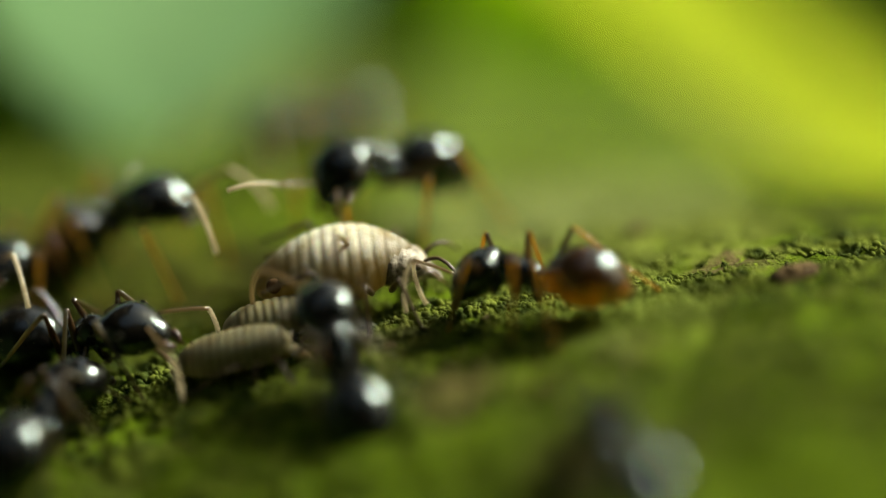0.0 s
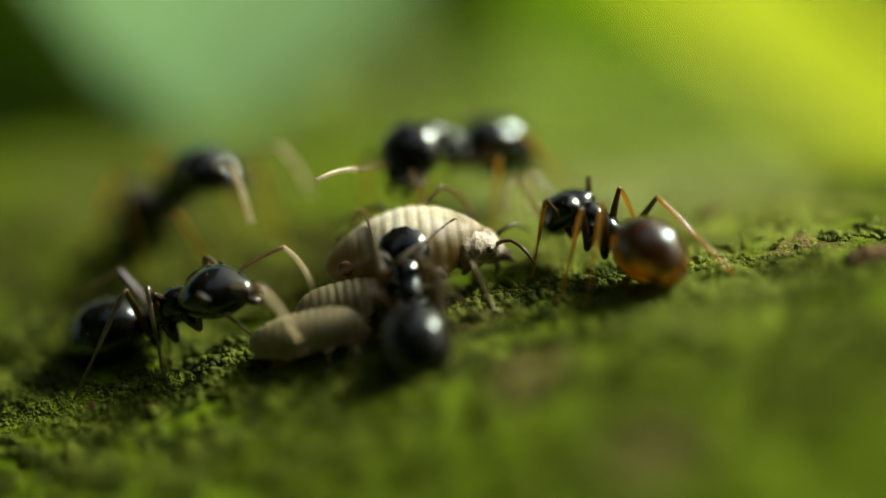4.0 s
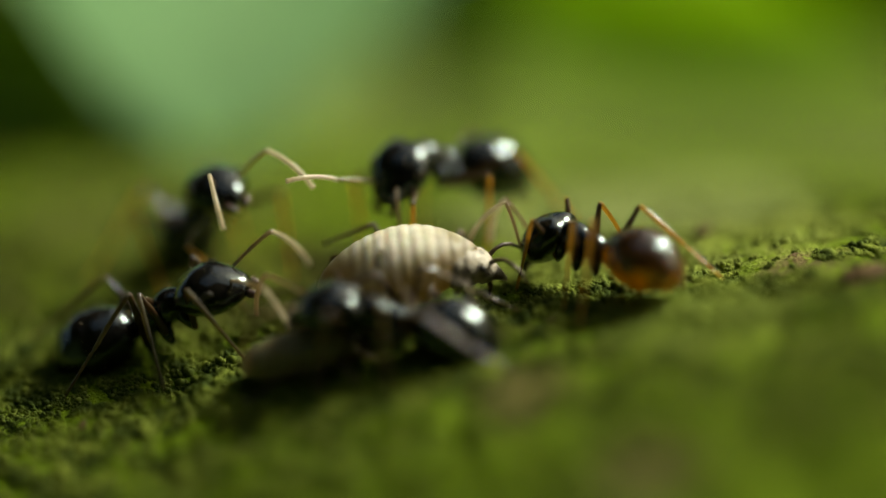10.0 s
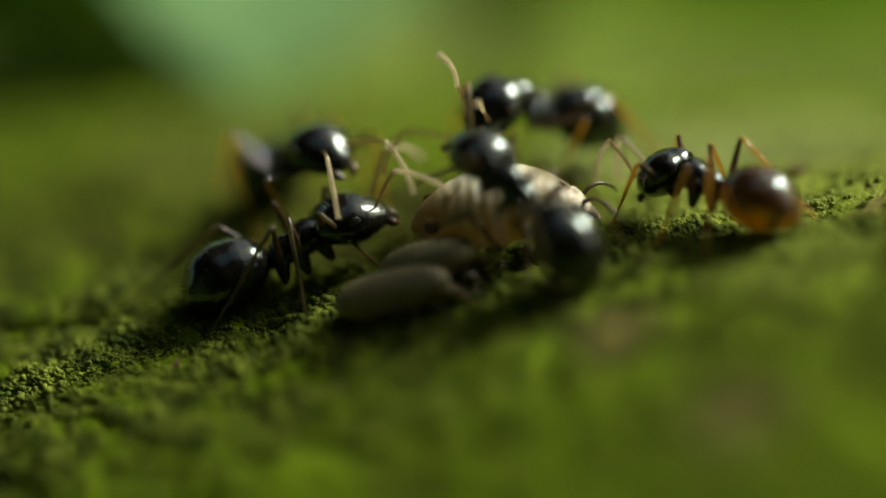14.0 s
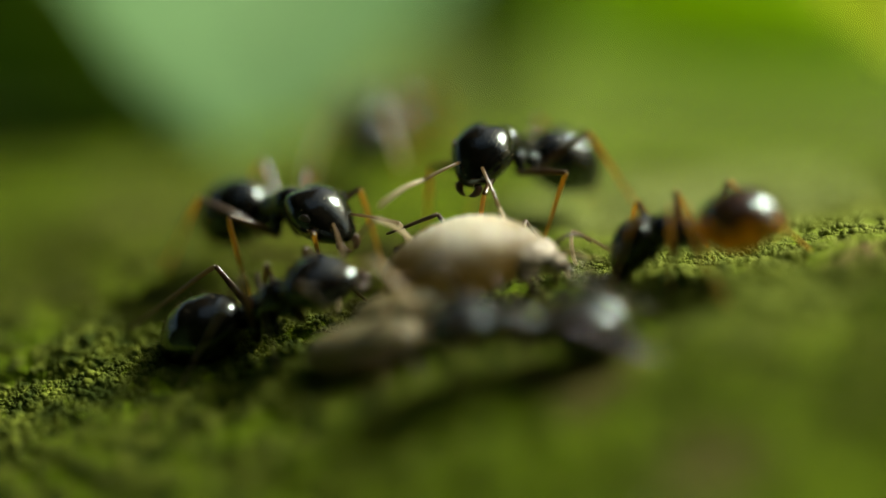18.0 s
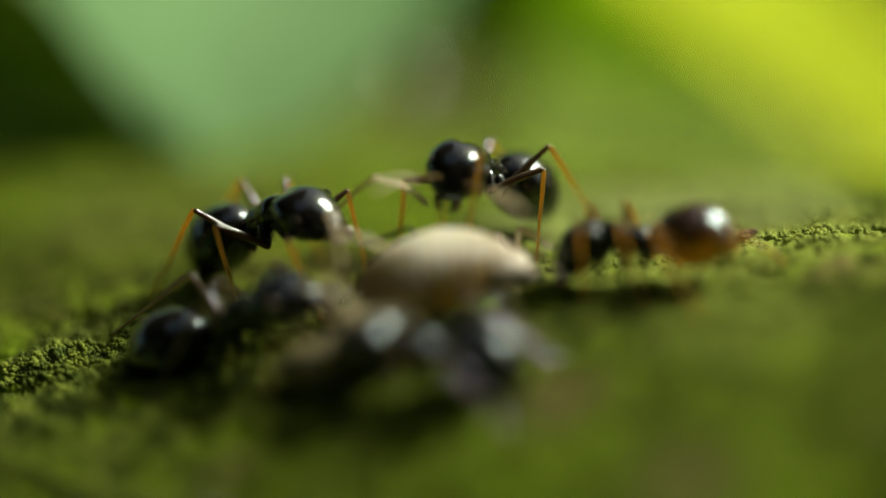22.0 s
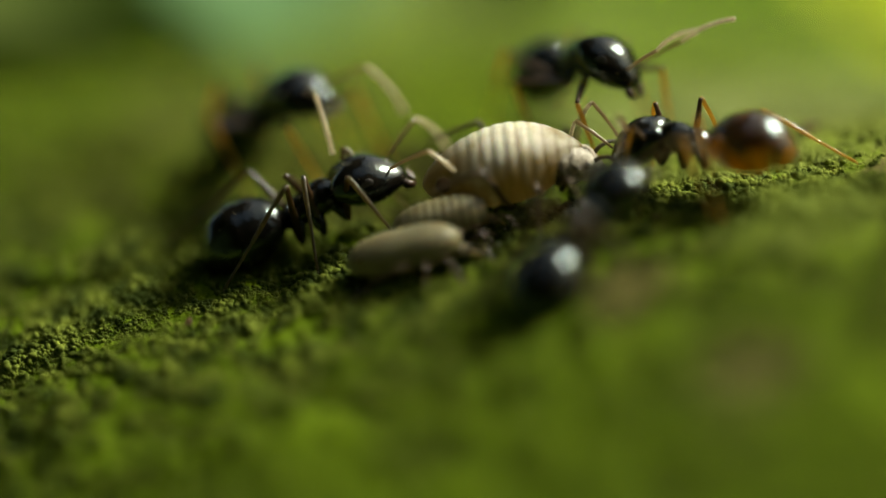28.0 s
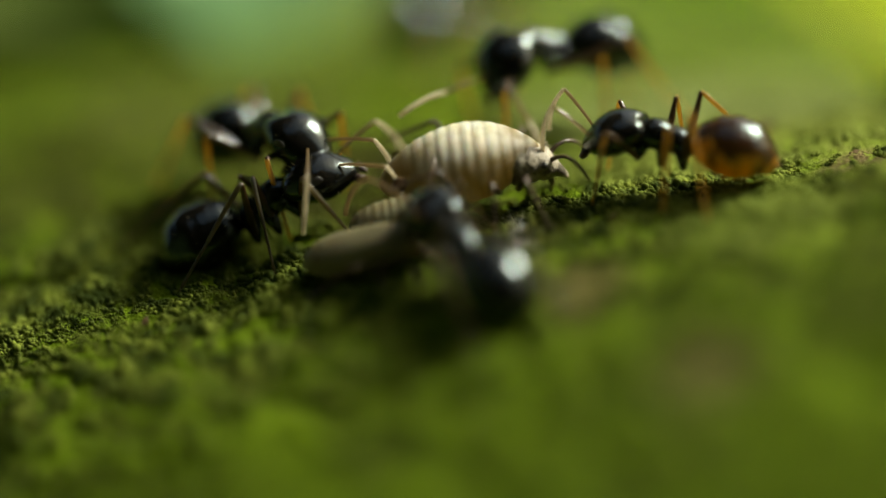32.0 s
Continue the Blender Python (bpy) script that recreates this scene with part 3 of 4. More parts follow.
# resting places of the leaves: across, high, beyond, pitch, turn, spin
TEAL_AT = (-5.0, 11.6, 18, -30, -31, -84)
SHADE_AT = (-10.2, 7.2, 19, 0, 0, -34)
GREEN_AT = (2.9, 10.2, 24, 10, 0, 80)
YELLOW_AT = (13.4, 9.2, 26, -46, -3, -42)
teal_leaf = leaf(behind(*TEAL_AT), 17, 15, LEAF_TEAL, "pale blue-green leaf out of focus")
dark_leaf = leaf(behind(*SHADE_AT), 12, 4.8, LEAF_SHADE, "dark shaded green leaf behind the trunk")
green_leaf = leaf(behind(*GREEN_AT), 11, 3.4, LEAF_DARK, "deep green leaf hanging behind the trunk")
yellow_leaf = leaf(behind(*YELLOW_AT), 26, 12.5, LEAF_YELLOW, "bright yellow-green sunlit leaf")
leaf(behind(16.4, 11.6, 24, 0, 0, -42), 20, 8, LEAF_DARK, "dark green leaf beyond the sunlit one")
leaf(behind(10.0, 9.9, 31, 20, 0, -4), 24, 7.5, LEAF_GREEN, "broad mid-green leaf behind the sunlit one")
# this long shape is added to draw the pale hazy band
leaf(behind(-2.0, 1.6, 24, 30, 30, -3), 60, 8.5, LEAF_HAZE, "long olive sheet standing in for pale haze behind the trunk")


# ---- the ants ----
HIPS = {"front": (0.52, 0.20, 0.92), "mid": (0.06, 0.22, 0.88), "hind": (-0.32, 0.20, 0.86)}     # tops of the coxae
SPREAD = {"front": 35, "mid": 85, "hind": 135}
FEET = {"front": (1.7, 1.0), "mid": (-0.1, 1.5), "hind": (-3.0, 1.2)}
BONES = {"front": (1.25, 1.95), "mid": (1.35, 2.1), "hind": (1.6, 2.6)}
POLES = {"front": (0.35, 0.3, 1.0), "mid": (-0.1, 0.35, 1.0), "hind": (-0.15, 0.35, 1.0)}
HEAD_AT, GASTER_AT = Vector((0.82, 0, 1.14)), Vector((-0.70, 0, 0.86))


def head_mesh():
    bm = bmesh.new()
    rows = []
    for i in range(21):
        u = i / 20
        w = 0.74 * (math.sin(math.pi * (u * 0.86 + 0.07)) ** 0.62) * (1.06 - 0.42 * u * u)
        h = 0.58 * (math.sin(math.pi * (u * 0.88 + 0.06)) ** 0.66) * (1.0 - 0.38 * u * u)
        if i in (0, 20):
            w, h = w * 0.35, h * 0.35
        rows.append((u * 1.60 - 0.18, -0.13 * u * u, w, h))
    along_x(rows, 24, bm)
    for v in bm.verts:
        if v.co.x < 0.45:   # the two lobes at the back of the head
            k = (0.45 - v.co.x) / 0.5
            v.co.x -= 0.16 * k * min(1, abs(v.co.y) / 0.4)
    return bm


def thorax_mesh():
    prof = [(-0.78, 0.78, 0.10, 0.10), (-0.70, 0.82, 0.20, 0.20), (-0.55, 0.89, 0.29, 0.29), (-0.36, 0.94, 0.33, 0.34), (-0.18, 0.96, 0.33, 0.34),
            (-0.06, 0.97, 0.32, 0.33), (0.08, 1.00, 0.35, 0.37), (0.26, 1.03, 0.38, 0.40), (0.46, 1.05, 0.38, 0.40), (0.64, 1.05, 0.34, 0.35),
            (0.80, 1.05, 0.27, 0.27), (0.93, 1.07, 0.19, 0.19), (1.02, 1.09, 0.13, 0.13)]
    return along_x([(x * 0.86, z - 0.01, a * 1.02, b * 1.0) for x, z, a, b in prof], 20)


def gaster_mesh():
    def dent(u):
        return 1.0 - 0.028 * sum(math.exp(-((u - c) / 0.035) ** 2) for c in (-0.62, -0.2, 0.22, 0.62))
    rows = [(x - 0.92, z + 0.15, a, b) for x, z, a, b in egg(2.15, 1.66, 1.52, blunt=0.85, back=0.72, steps=40, groove=dent)]
    bm = along_x(rows, 24)
    for v in bm.verts:
        t = max(0, (-v.co.x - 1.3) / 0.6)
        v.co.z -= 0.2 * t * t
    return bm


def petiole_mesh():
    bm = bmesh.new()
    tube([(-0.54, 0, 0.78), (-0.63, 0, 0.74), (-0.74, 0, 0.76), (-0.84, 0, 0.82)], [0.08, 0.09, 0.09, 0.10], 10, bm)
    loft(bm, [(Vector((-0.69 - 0.03 * k, 0, 0.74 + 0.09 * k)), 0.18 - 0.022 * k * k * 0.5, 0.055 - 0.006 * k, Vector((0, 1, 0)), Vector((1, 0, 0))) for k in range(5)], 12)
    return bm


def upper_leg_mesh(n):
    return tube([(n * u, 0, 0.03 * math.sin(math.pi * u)) for u in (-0.04, 0, 0.06, 0.15, 0.35, 0.6, 0.85, 0.96, 1.0)],
                [0.05, 0.075, 0.085, 0.078, 0.095, 0.085, 0.062, 0.06, 0.05], 10)


def lower_leg_mesh(n):
    k = n * 0.56
    pts = [(0, 0, 0), (k * 0.08, 0, 0.01), (k * 0.4, 0, 0.02), (k * 0.75, 0, 0.01), (k * 0.97, 0, 0), (k, 0, 0)]
    rad = [0.046, 0.058, 0.056, 0.05, 0.045, 0.036]
    for i in range(1, 6):   # the five joints of the foot
        a, b = k + (n - k) * (i - 0.9) / 5, k + (n - k) * i / 5
        pts += [(a, 0, 0), ((a + b) / 2, 0, 0), (b, 0, 0)]
        rad += [0.030, 0.038, 0.032]
    bm = tube(pts, rad, 8)
    for y in (-1, 1):       # claws
        tube([(n, 0, 0), (n + 0.05, 0.03 * y, 0.0), (n + 0.08, 0.05 * y, -0.03)], [0.014, 0.01, 0.004], 5, bm)
    return bm


def antenna_mesh(bend):
    """Scape and beaded flagellum, bent by the elbow."""
    pts, rad = [], []
    for i in range(7):
        u = i / 6
        pts.append((1.1 * u, 0, 0.03 * math.sin(math.pi * u)))
        rad.append(0.034 + 0.014 * u)
    a = radians(bend)
    d = Vector((math.cos(a), 0, math.sin(a)))
    p = Vector((1.1, 0, 0))
    for i in range(11):
        step = 0.112 + 0.003 * i
        a2 = a - radians(3.5 * i)
        d = Vector((math.cos(a2), 0, math.sin(a2)))
        for f, r in ((0.12, 0.040), (0.5, 0.056), (0.88, 0.050)):
            pts.append(tuple(p + d * step * f))
            rad.append(r * (1.0 + 0.02 * i))
        p = p + d * step
    return tube(pts, rad, 8)


def jaw_mesh(side):
    bm = tube([(0, 0, 0), (0.08, 0.04 * side, -0.04), (0.16, 0.01 * side, -0.09), (0.22, -0.07 * side, -0.13), (0.25, -0.15 * side, -0.15)],
              [0.09, 0.105, 0.09, 0.06, 0.015], 8)
    return bm


def eye_mesh():
    bm = bmesh.new()
    bmesh.ops.create_uvsphere(bm, u_segments=12, v_segments=8, radius=0.15)
    for v in bm.verts:
        v.co = Vector((v.co.x, v.co.y * 0.24, v.co.z * 1.15))
    return bm


def with_hairs(me, count, seed, length=0.13):
    """Adds short pale bristles, standing off the skin, to a mesh."""
    rng = random.Random(seed)
    bm = bmesh.new()
    bm.from_mesh(me)
    bm.faces.ensure_lookup_table()
    bm.normal_update()
    spots = [(f.calc_center_median() / MM, f.normal.copy()) for f in rng.sample(list(bm.faces), min(count, len(bm.faces)))]
    for c, nrm in spots:
        if nrm.z < -0.5:
            continue
        lean = (nrm + Vector((rng.uniform(-0.5, 0.1), rng.uniform(-0.3, 0.3), rng.uniform(-0.2, 0.2)))).normalized()
        side = lean.orthogonal().normalized()
        other = lean.cross(side)
        n = length * rng.uniform(0.6, 1.3)
        foot = [bm.verts.new((c + (side * math.cos(a) + other * math.sin(a)) * 0.0045) * MM) for a in (0, 2.1, 4.2)]
        tip = bm.verts.new((c + lean * n) * MM)
        for i in range(3):
            bm.faces.new((foot[i], foot[(i + 1) % 3], tip)).material_index = 1
    bm.to_mesh(me)
    bm.free()
    me.materials.append(HAIR)
    for p in me.polygons:
        p.use_smooth = True
    return me


ANT_MESHES = {
    "head": finish(head_mesh(), "head", SHELL), "thorax": finish(thorax_mesh(), "thorax", SHELL), "petiole": finish(petiole_mesh(), "petiole", SHELL),
    "gaster": finish(gaster_mesh(), "gaster", SHELL), "amber_gaster": finish(gaster_mesh(), "gaster", AMBER), "eye": finish(eye_mesh(), "eye", EYE_MAT),
}
for body_part, hairs in (("head", 50), ("thorax", 50), ("gaster", 110), ("amber_gaster", 110)):
    with_hairs(ANT_MESHES[body_part], hairs, hairs)
for kind in BONES:
    ANT_MESHES["upper_" + kind] = finish(upper_leg_mesh(BONES[kind][0]), "leg", UPPER)
    ANT_MESHES["lower_" + kind] = finish(lower_leg_mesh(BONES[kind][1]), "lower_leg", LOWER)
    ANT_MESHES["shade_tone_" + kind] = finish(lower_leg_mesh(BONES[kind][1]), "lower_leg", SHADE_TONE_LEG)
    ANT_MESHES["coxa_" + kind] = finish(tube([(0, 0, 0.04), (0.06, 0, -0.1), (0.13, 0, -0.28), (0.18, 0, -0.44), (0.19, 0, -0.50)], [0.13, 0.17, 0.145, 0.09, 0.05], 10), "coxa", SHELL)
for sign in (-1, 1):
    ANT_MESHES["jaw%d" % sign] = finish(jaw_mesh(sign), "mandible", JAW)


def mm(x, y, z, rx=0, ry=0, rz=0):
    return pose(x * MM, y * MM, z * MM, rx, ry, rz)


def make_ant(label, size, amber=False, head_down=12.0, gaster_down=8.0, elbow=-50.0, head_turn=0.0, dusky=False, feet=None, tip=None):
    """One worker ant, facing +x, with its origin on the ground under the thorax."""
    root = new("ant")
    root.scale = (size,) * 3
    tagged(root, label, "ant", group="ants round the aphid")
    part("thorax", ANT_MESHES["thorax"], None, root)
    part("petiole", ANT_MESHES["petiole"], None, root)
    part("gaster", ANT_MESHES["amber_gaster" if amber else "gaster"], None, root, "translucent amber gaster" if amber else "",
         Matrix.Translation(GASTER_AT * MM) @ mm(0, 0, 0, 0, -gaster_down, 0))
    head = part("head", ANT_MESHES["head"], None, root, "", Matrix.Translation(HEAD_AT * MM) @ mm(0, 0, 0, 0, head_down, 0))
    feelers = []
    me = finish(antenna_mesh(elbow), "antenna", FEELER)
    me.materials.append(tip or FLAGELLUM)
    for p in me.polygons:       # past the elbow the antenna is pale
        p.material_index = int(p.index >= 48)
    for side in (-1, 1):
        part("eye", ANT_MESHES["eye"], None, head, "", mm(0.57, 0.635 * side, 0.13, 0, 0, -14 * side))
        part("mandible", ANT_MESHES["jaw%d" % side], None, head, "reddish brown mandible", mm(1.29, 0.20 * side, -0.21))
        feelers.append(part("antenna", me, None, head, "", mm(1.10, 0.28 * side, 0.22, 0, -25, 35 * side)))
    legs = {}
    for kind in ("front", "mid", "hind"):
        for side in (-1, 1):
            hx, hy, hz = HIPS[kind]
            part("coxa", ANT_MESHES["coxa_" + kind], None, root, "", mm(hx, hy * side, hz, 0, 0, SPREAD[kind] * side))
            upper = part("leg", ANT_MESHES["upper_" + kind], None, root)
            lower = part("lower_leg", ANT_MESHES[("shade_tone_" if dusky else "lower_") + kind], None, upper, "olive-brown lower leg darkened with painted shade" if dusky else "amber lower leg")
            legs[kind, side] = (upper, lower)
    return {"root": root, "head": head, "feelers": feelers, "legs": legs, "size": size, "head_down": head_down, "head_turn": head_turn, "feet": feet or {}}


def bone_frame(a, b):
    """A frame at a whose x axis runs to b and whose z axis keeps up."""
    x = (b - a).normalized()
    y = Vector((0, 0, 1)).cross(x)
    y = y.normalized() if y.length > 1e-4 else Vector((0, 1, 0))
    m = Matrix((x, y, x.cross(y))).transposed().to_4x4()
    m.translation = a * MM
    return m


def bend_leg(kind, side, foot):
    """Poses of the upper leg in the ant's space and of the lower leg in the upper leg's, so that the claws reach foot."""
    hx, hy, hz = HIPS[kind]
    turn = radians(SPREAD[kind])
    hip = Vector((hx + 0.18 * math.cos(turn), (hy + 0.18 * math.sin(turn)) * side, hz - 0.44))
    a, b = BONES[kind]
    d = foot - hip
    r = min(d.length, (a + b) * 0.985)
    r = max(r, abs(a - b) + 0.12)
    d = d.normalized()
    px, py, pz = POLES[kind]
    pole = Vector((px, py * side, pz))
    up = (pole - d * d.dot(pole)).normalized()
    c = (a * a + r * r - b * b) / (2 * a * r)
    c = max(-1, min(1, c))
    knee = hip + d * (a * c) + up * (a * math.sqrt(1 - c * c))
    m1 = bone_frame(hip, knee)
    m2 = bone_frame(knee, hip + d * r)
    return m1, m1.inverted() @ m2


ants = {}
BLACK = "glossy black ant with amber-brown legs "
DULL = "glossy black ant with dark brown legs "
ants["right_ant"] = make_ant(BLACK + "and gaster feeding at the aphid", 0.97, True, 26, 0, -100, 0, False, {("hind", 1): (-1.35, 1.85)})
ants["left_ant"] = make_ant("glossy black ant with shade-darkened legs crouching beside the small aphids", 1.10, False, 10, 4, -60, 0, True,
                            {("hind", 1): (-3.85, 0.75), ("hind", -1): (-2.3, 1.3)})
ants["rear_left_ant"] = make_ant(BLACK + "standing tall behind the others", 1.07, False, 30, 20, -60, 0)
ants["rear_ant"] = make_ant(BLACK + "standing behind the pale aphid", 1.03, False, 48, 14, 12, 32)
# dark legs and antenna tips here have shade mixed into their colour
ants["front_ant"] = make_ant(DULL + "leaning over the aphids", 1.02, False, 18, 8, -60, 0, True, None, FEELER)
ants["second_front_ant"] = make_ant(DULL + "passing by the aphids", 1.00, False, 14, 8, -50, 0, True, None, FEELER)
ants["passing_ant"] = make_ant(DULL + "walking over the moss", 1.05, False, 14, 8, -50, 0, True, None, FEELER)
ants["far_ant"] = make_ant(BLACK + "walking on the far moss", 1.08, False, 14, 8, -50, 0)
ants["edge_ant"] = make_ant(BLACK + "walking off along the trunk", 1.05, False, 14, 8, -50, 0)



# ---- the aphids ----
def aphid_body(length, width, height, segments, ridge, blunt=False):
    def dent(u):
        v = (u + 1) / 2 * segments
        return 1.0 - ridge * (abs((v % 1.0) - 0.5) * 2) ** 3 * (1 - 0.5 * abs(u))
    rows = []
    steps = segments * 9
    for i in range(steps + 1):
        u = -math.cos(math.pi * i / steps)
        p = max(0.0, 1 - abs(u) ** (1.85 if u < 0 else 2.4)) ** (0.62 if u < 0 else 0.56)
        if u > 0:
            p *= 1 - 0.42 * u * u
        if blunt:
            p = max(0.0, 1 - abs(u) ** 3.4) ** 0.5 * (1 - 0.10 * (u + 0.1) ** 2)
        k = dent(u)
        rows.append((u * length / 2, height * 0.5 + 0.04 * length * u, width / 2 * p * k, height / 2 * p * k))
    bm = along_x(rows, 32)
    for v in bm.verts:      # a flat belly
        if v.co.z < height * 0.22:
            v.co.z = height * 0.22 - (height * 0.22 - v.co.z) * 0.55
    return bm


def make_aphid(name, label, skin, length, width, height, segments, m, feet=True):
    root = new(name)
    root.matrix_basis = m
    tagged(root, label, "aphid", group="aphids on the trunk")
    k = length / 3.7
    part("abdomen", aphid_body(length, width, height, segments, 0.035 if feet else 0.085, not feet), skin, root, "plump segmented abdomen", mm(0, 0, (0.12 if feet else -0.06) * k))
    rows = [(0.10, 0, 0.40, 0.34), (0.18, 0, 0.68, 0.58), (0.30, -0.01, 0.76, 0.66), (0.46, -0.03, 0.73, 0.63), (0.56, -0.05, 0.64, 0.56), (0.64, -0.06, 0.67, 0.58),
            (0.78, -0.09, 0.60, 0.51), (0.88, -0.11, 0.50, 0.43), (0.95, -0.13, 0.53, 0.45), (1.10, -0.17, 0.44, 0.38), (1.22, -0.23, 0.29, 0.27), (1.34, -0.31, 0.19, 0.18),
            (1.46, -0.41, 0.13, 0.12), (1.54, -0.48, 0.05, 0.05)]
    bm = along_x([(x * k, z * k, 0.9 * a * k * width / 2.3, 0.9 * b * k * height / 1.92) for x, z, a, b in rows], 24)
    head = part("head", bm, APHID_HEAD if feet else skin, root, "grey-brown tapering head", mm(length * 0.255, 0, height * (0.57 if feet else 0.42), 0, 9, 0))
    part("rostrum", tube([(length * 0.53, 0, height * 0.30), (length * 0.54, 0, height * 0.12), (length * 0.52, 0, 0.0)], [0.09 * k, 0.06 * k, 0.03 * k], 8), APHID_LEG, root)
    for side in (-1, 1):
        bm = bmesh.new()
        bmesh.ops.create_uvsphere(bm, u_segments=12, v_segments=8, radius=0.085 * k)
        part("eye", bm, EYE_MAT, head, "", mm(0.98 * k, 0.46 * k * side, 0.02 * k))
        pts = [(0, 0, 0), (0.16, 0.1 * side, 0.14), (0.34, 0.2 * side, 0.20), (0.52, 0.34 * side, 0.14), (0.72, 0.5 * side, -0.02), (0.86, 0.62 * side, -0.22)]
        part("antenna", tube([(x * k, y * k, z * k) for x, y, z in pts], [0.06 * k, 0.05 * k, 0.045 * k, 0.045 * k, 0.04 * k, 0.02 * k], 8), APHID_LEG, head, "", mm(1.12 * k, 0.18 * k * side, 0.0))
        part("siphunculus", tube([(0, 0, 0), (0, 0.02 * k * side, 0.01 * k), (0, 0.04 * k * side, 0.02 * k)], [c * k for c in ((0.175, 0.16, 0.10) if feet else (0.07, 0.06, 0.05))], 14), SPOT, root, "dark brown siphunculus", mm(-length * 0.36, width * 0.325 * side, height * 0.64))
        for x, reach, back in ((0.34, 1.0, 0.55), (0.22, 1.0, -0.2), (0.10, 0.85, -2.1)):
            hip = Vector((length * x, width * 0.36 * side, height * 0.34))
            foot = Vector((length * x + back * k, (width * 0.5 + reach * 0.62 * k) * side, 0.04))
            knee = hip.lerp(foot, 0.42 if back > -1 else 0.2) + Vector((0, (0.10 if back > -1 else 0.32) * k * side, (0.72 if feet else 0.3) * k))
            if feet and back < -1:     # the raised hind leg
                hip = Vector((0.02 * length, width * 0.42 * side, height * 0.24))
                knee = Vector((-0.11 * length, width * 0.565 * side, height * 0.89))
                foot = Vector((-0.44 * length, width * 0.585 * side, height * 0.73))
            leg = part("leg", tube([hip, hip.lerp(knee, 0.3), hip.lerp(knee, 0.8), knee], [0.07 * k, 0.075 * k, 0.06 * k, 0.05 * k], 8), APHID_LEG, root)
            part("lower_leg", tube([knee, knee.lerp(foot, 0.15), knee.lerp(foot, 0.7), foot, foot + Vector((0.12 * k, 0.05 * side * k, -0.02))], [0.05 * k, 0.05 * k, 0.04 * k, 0.03 * k, 0.015 * k], 8), APHID_LEG, leg)
    return root


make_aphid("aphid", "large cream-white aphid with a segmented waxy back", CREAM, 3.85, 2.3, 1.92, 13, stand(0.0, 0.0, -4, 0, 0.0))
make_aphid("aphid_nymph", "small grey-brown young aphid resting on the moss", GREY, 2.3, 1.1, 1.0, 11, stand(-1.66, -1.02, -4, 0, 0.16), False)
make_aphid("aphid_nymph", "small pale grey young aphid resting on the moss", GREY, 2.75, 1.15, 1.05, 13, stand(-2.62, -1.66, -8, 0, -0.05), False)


# ---- what moves ----
def keyed_pose(ob, t, size):
    keys = ob.animation_data
    bag = keys.action.layers[0].strips[0].channelbag(keys.action_slot)
    val = {(c.data_path, c.array_index): c.evaluate(frame(t)) for c in bag.fcurves}
    loc = Vector([val["location", i] for i in range(3)])
    from_q = ob.rotation_quaternion.copy()
    for i in range(4):
        from_q[i] = val["rotation_quaternion", i]
    return Matrix.LocRotScale(loc, from_q.normalized(), (size,) * 3)


def on_aphid(x, y):
    """Height of the large aphid's back at (x, y), where an ant may set its foot on it."""
    k = 1 - (x / 1.9) ** 2 - (y / 1.15) ** 2
    return 1.1 + 0.95 * math.sqrt(k) if k > 0 else -99.0


def step_legs(ant, spans, pace, reach=0.75):
    """Feet stay planted on the trunk while the body moves, and step on when they fall behind."""
    rows = {leg: ([], []) for leg in ant["legs"]}
    planted = {}
    times = sorted({round(t, 3) for a, b in spans for t in np.arange(a, b + 1e-6, pace)} | {0.0, 32.0})
    size = ant["size"]
    for n, t in enumerate(times):
        body = keyed_pose(ant["root"], t, size)
        inv = body.inverted()
        for i, (kind, side) in enumerate(ant["legs"]):
            fx, fy = ant["feet"].get((kind, side), FEET[kind])
            rest = (body @ (Vector((fx, fy * side, 0)) * MM)) / MM
            rest.z = max(ground_z(rest.x, rest.y) + 0.06, on_aphid(rest.x, rest.y))
            old = planted.get((kind, side))
            group = (kind != "mid") == (side > 0)
            if old is None or (old - rest).length > reach * (1.0 if group == (n % 2 == 0) else 1.9):
                planted[kind, side] = rest
            foot = (inv @ (planted[kind, side] * MM)) / MM
            m1, m2 = bend_leg(kind, side, foot)
            rows[kind, side][0].append((t, m1))
            rows[kind, side][1].append((t, m2))
    for leg, (upper, lower) in ant["legs"].items():
        walk(upper, rows[leg][0])
        walk(lower, rows[leg][1])


def wave_feelers(ant, seed, lift=((0, -20), (32, -20)), spread=35.0, amount=1.0, pace=0.5, nod=((0, 0), (32, 0)), other=None):
    """Antennae that feel about, and a head that nods a little."""
    rng = random.Random(seed)

    def raised(t, side):
        rows = other if other and side > 0 else lift
        return float(np.interp(t, [a for a, _ in rows], [v for _, v in rows]))

    def nodded(t):
        return float(np.interp(t, [a for a, _ in nod], [v for _, v in nod]))
    ph = [rng.uniform(0, 6.28) for _ in range(8)]
    times = [i * pace for i in range(int(32 / pace) + 1)]
    for k, (feeler, side) in enumerate(zip(ant["feelers"], (-1, 1))):
        walk(feeler, [(t, mm(1.10, 0.28 * side, 0.22, 0, raised(t, side) + amount * (14 * math.sin(1.9 * t + ph[k]) + 9 * math.sin(3.7 * t + ph[k + 2])),
                                  side * (spread + amount * 14 * math.sin(1.3 * t + ph[k + 4])))) for t in times])
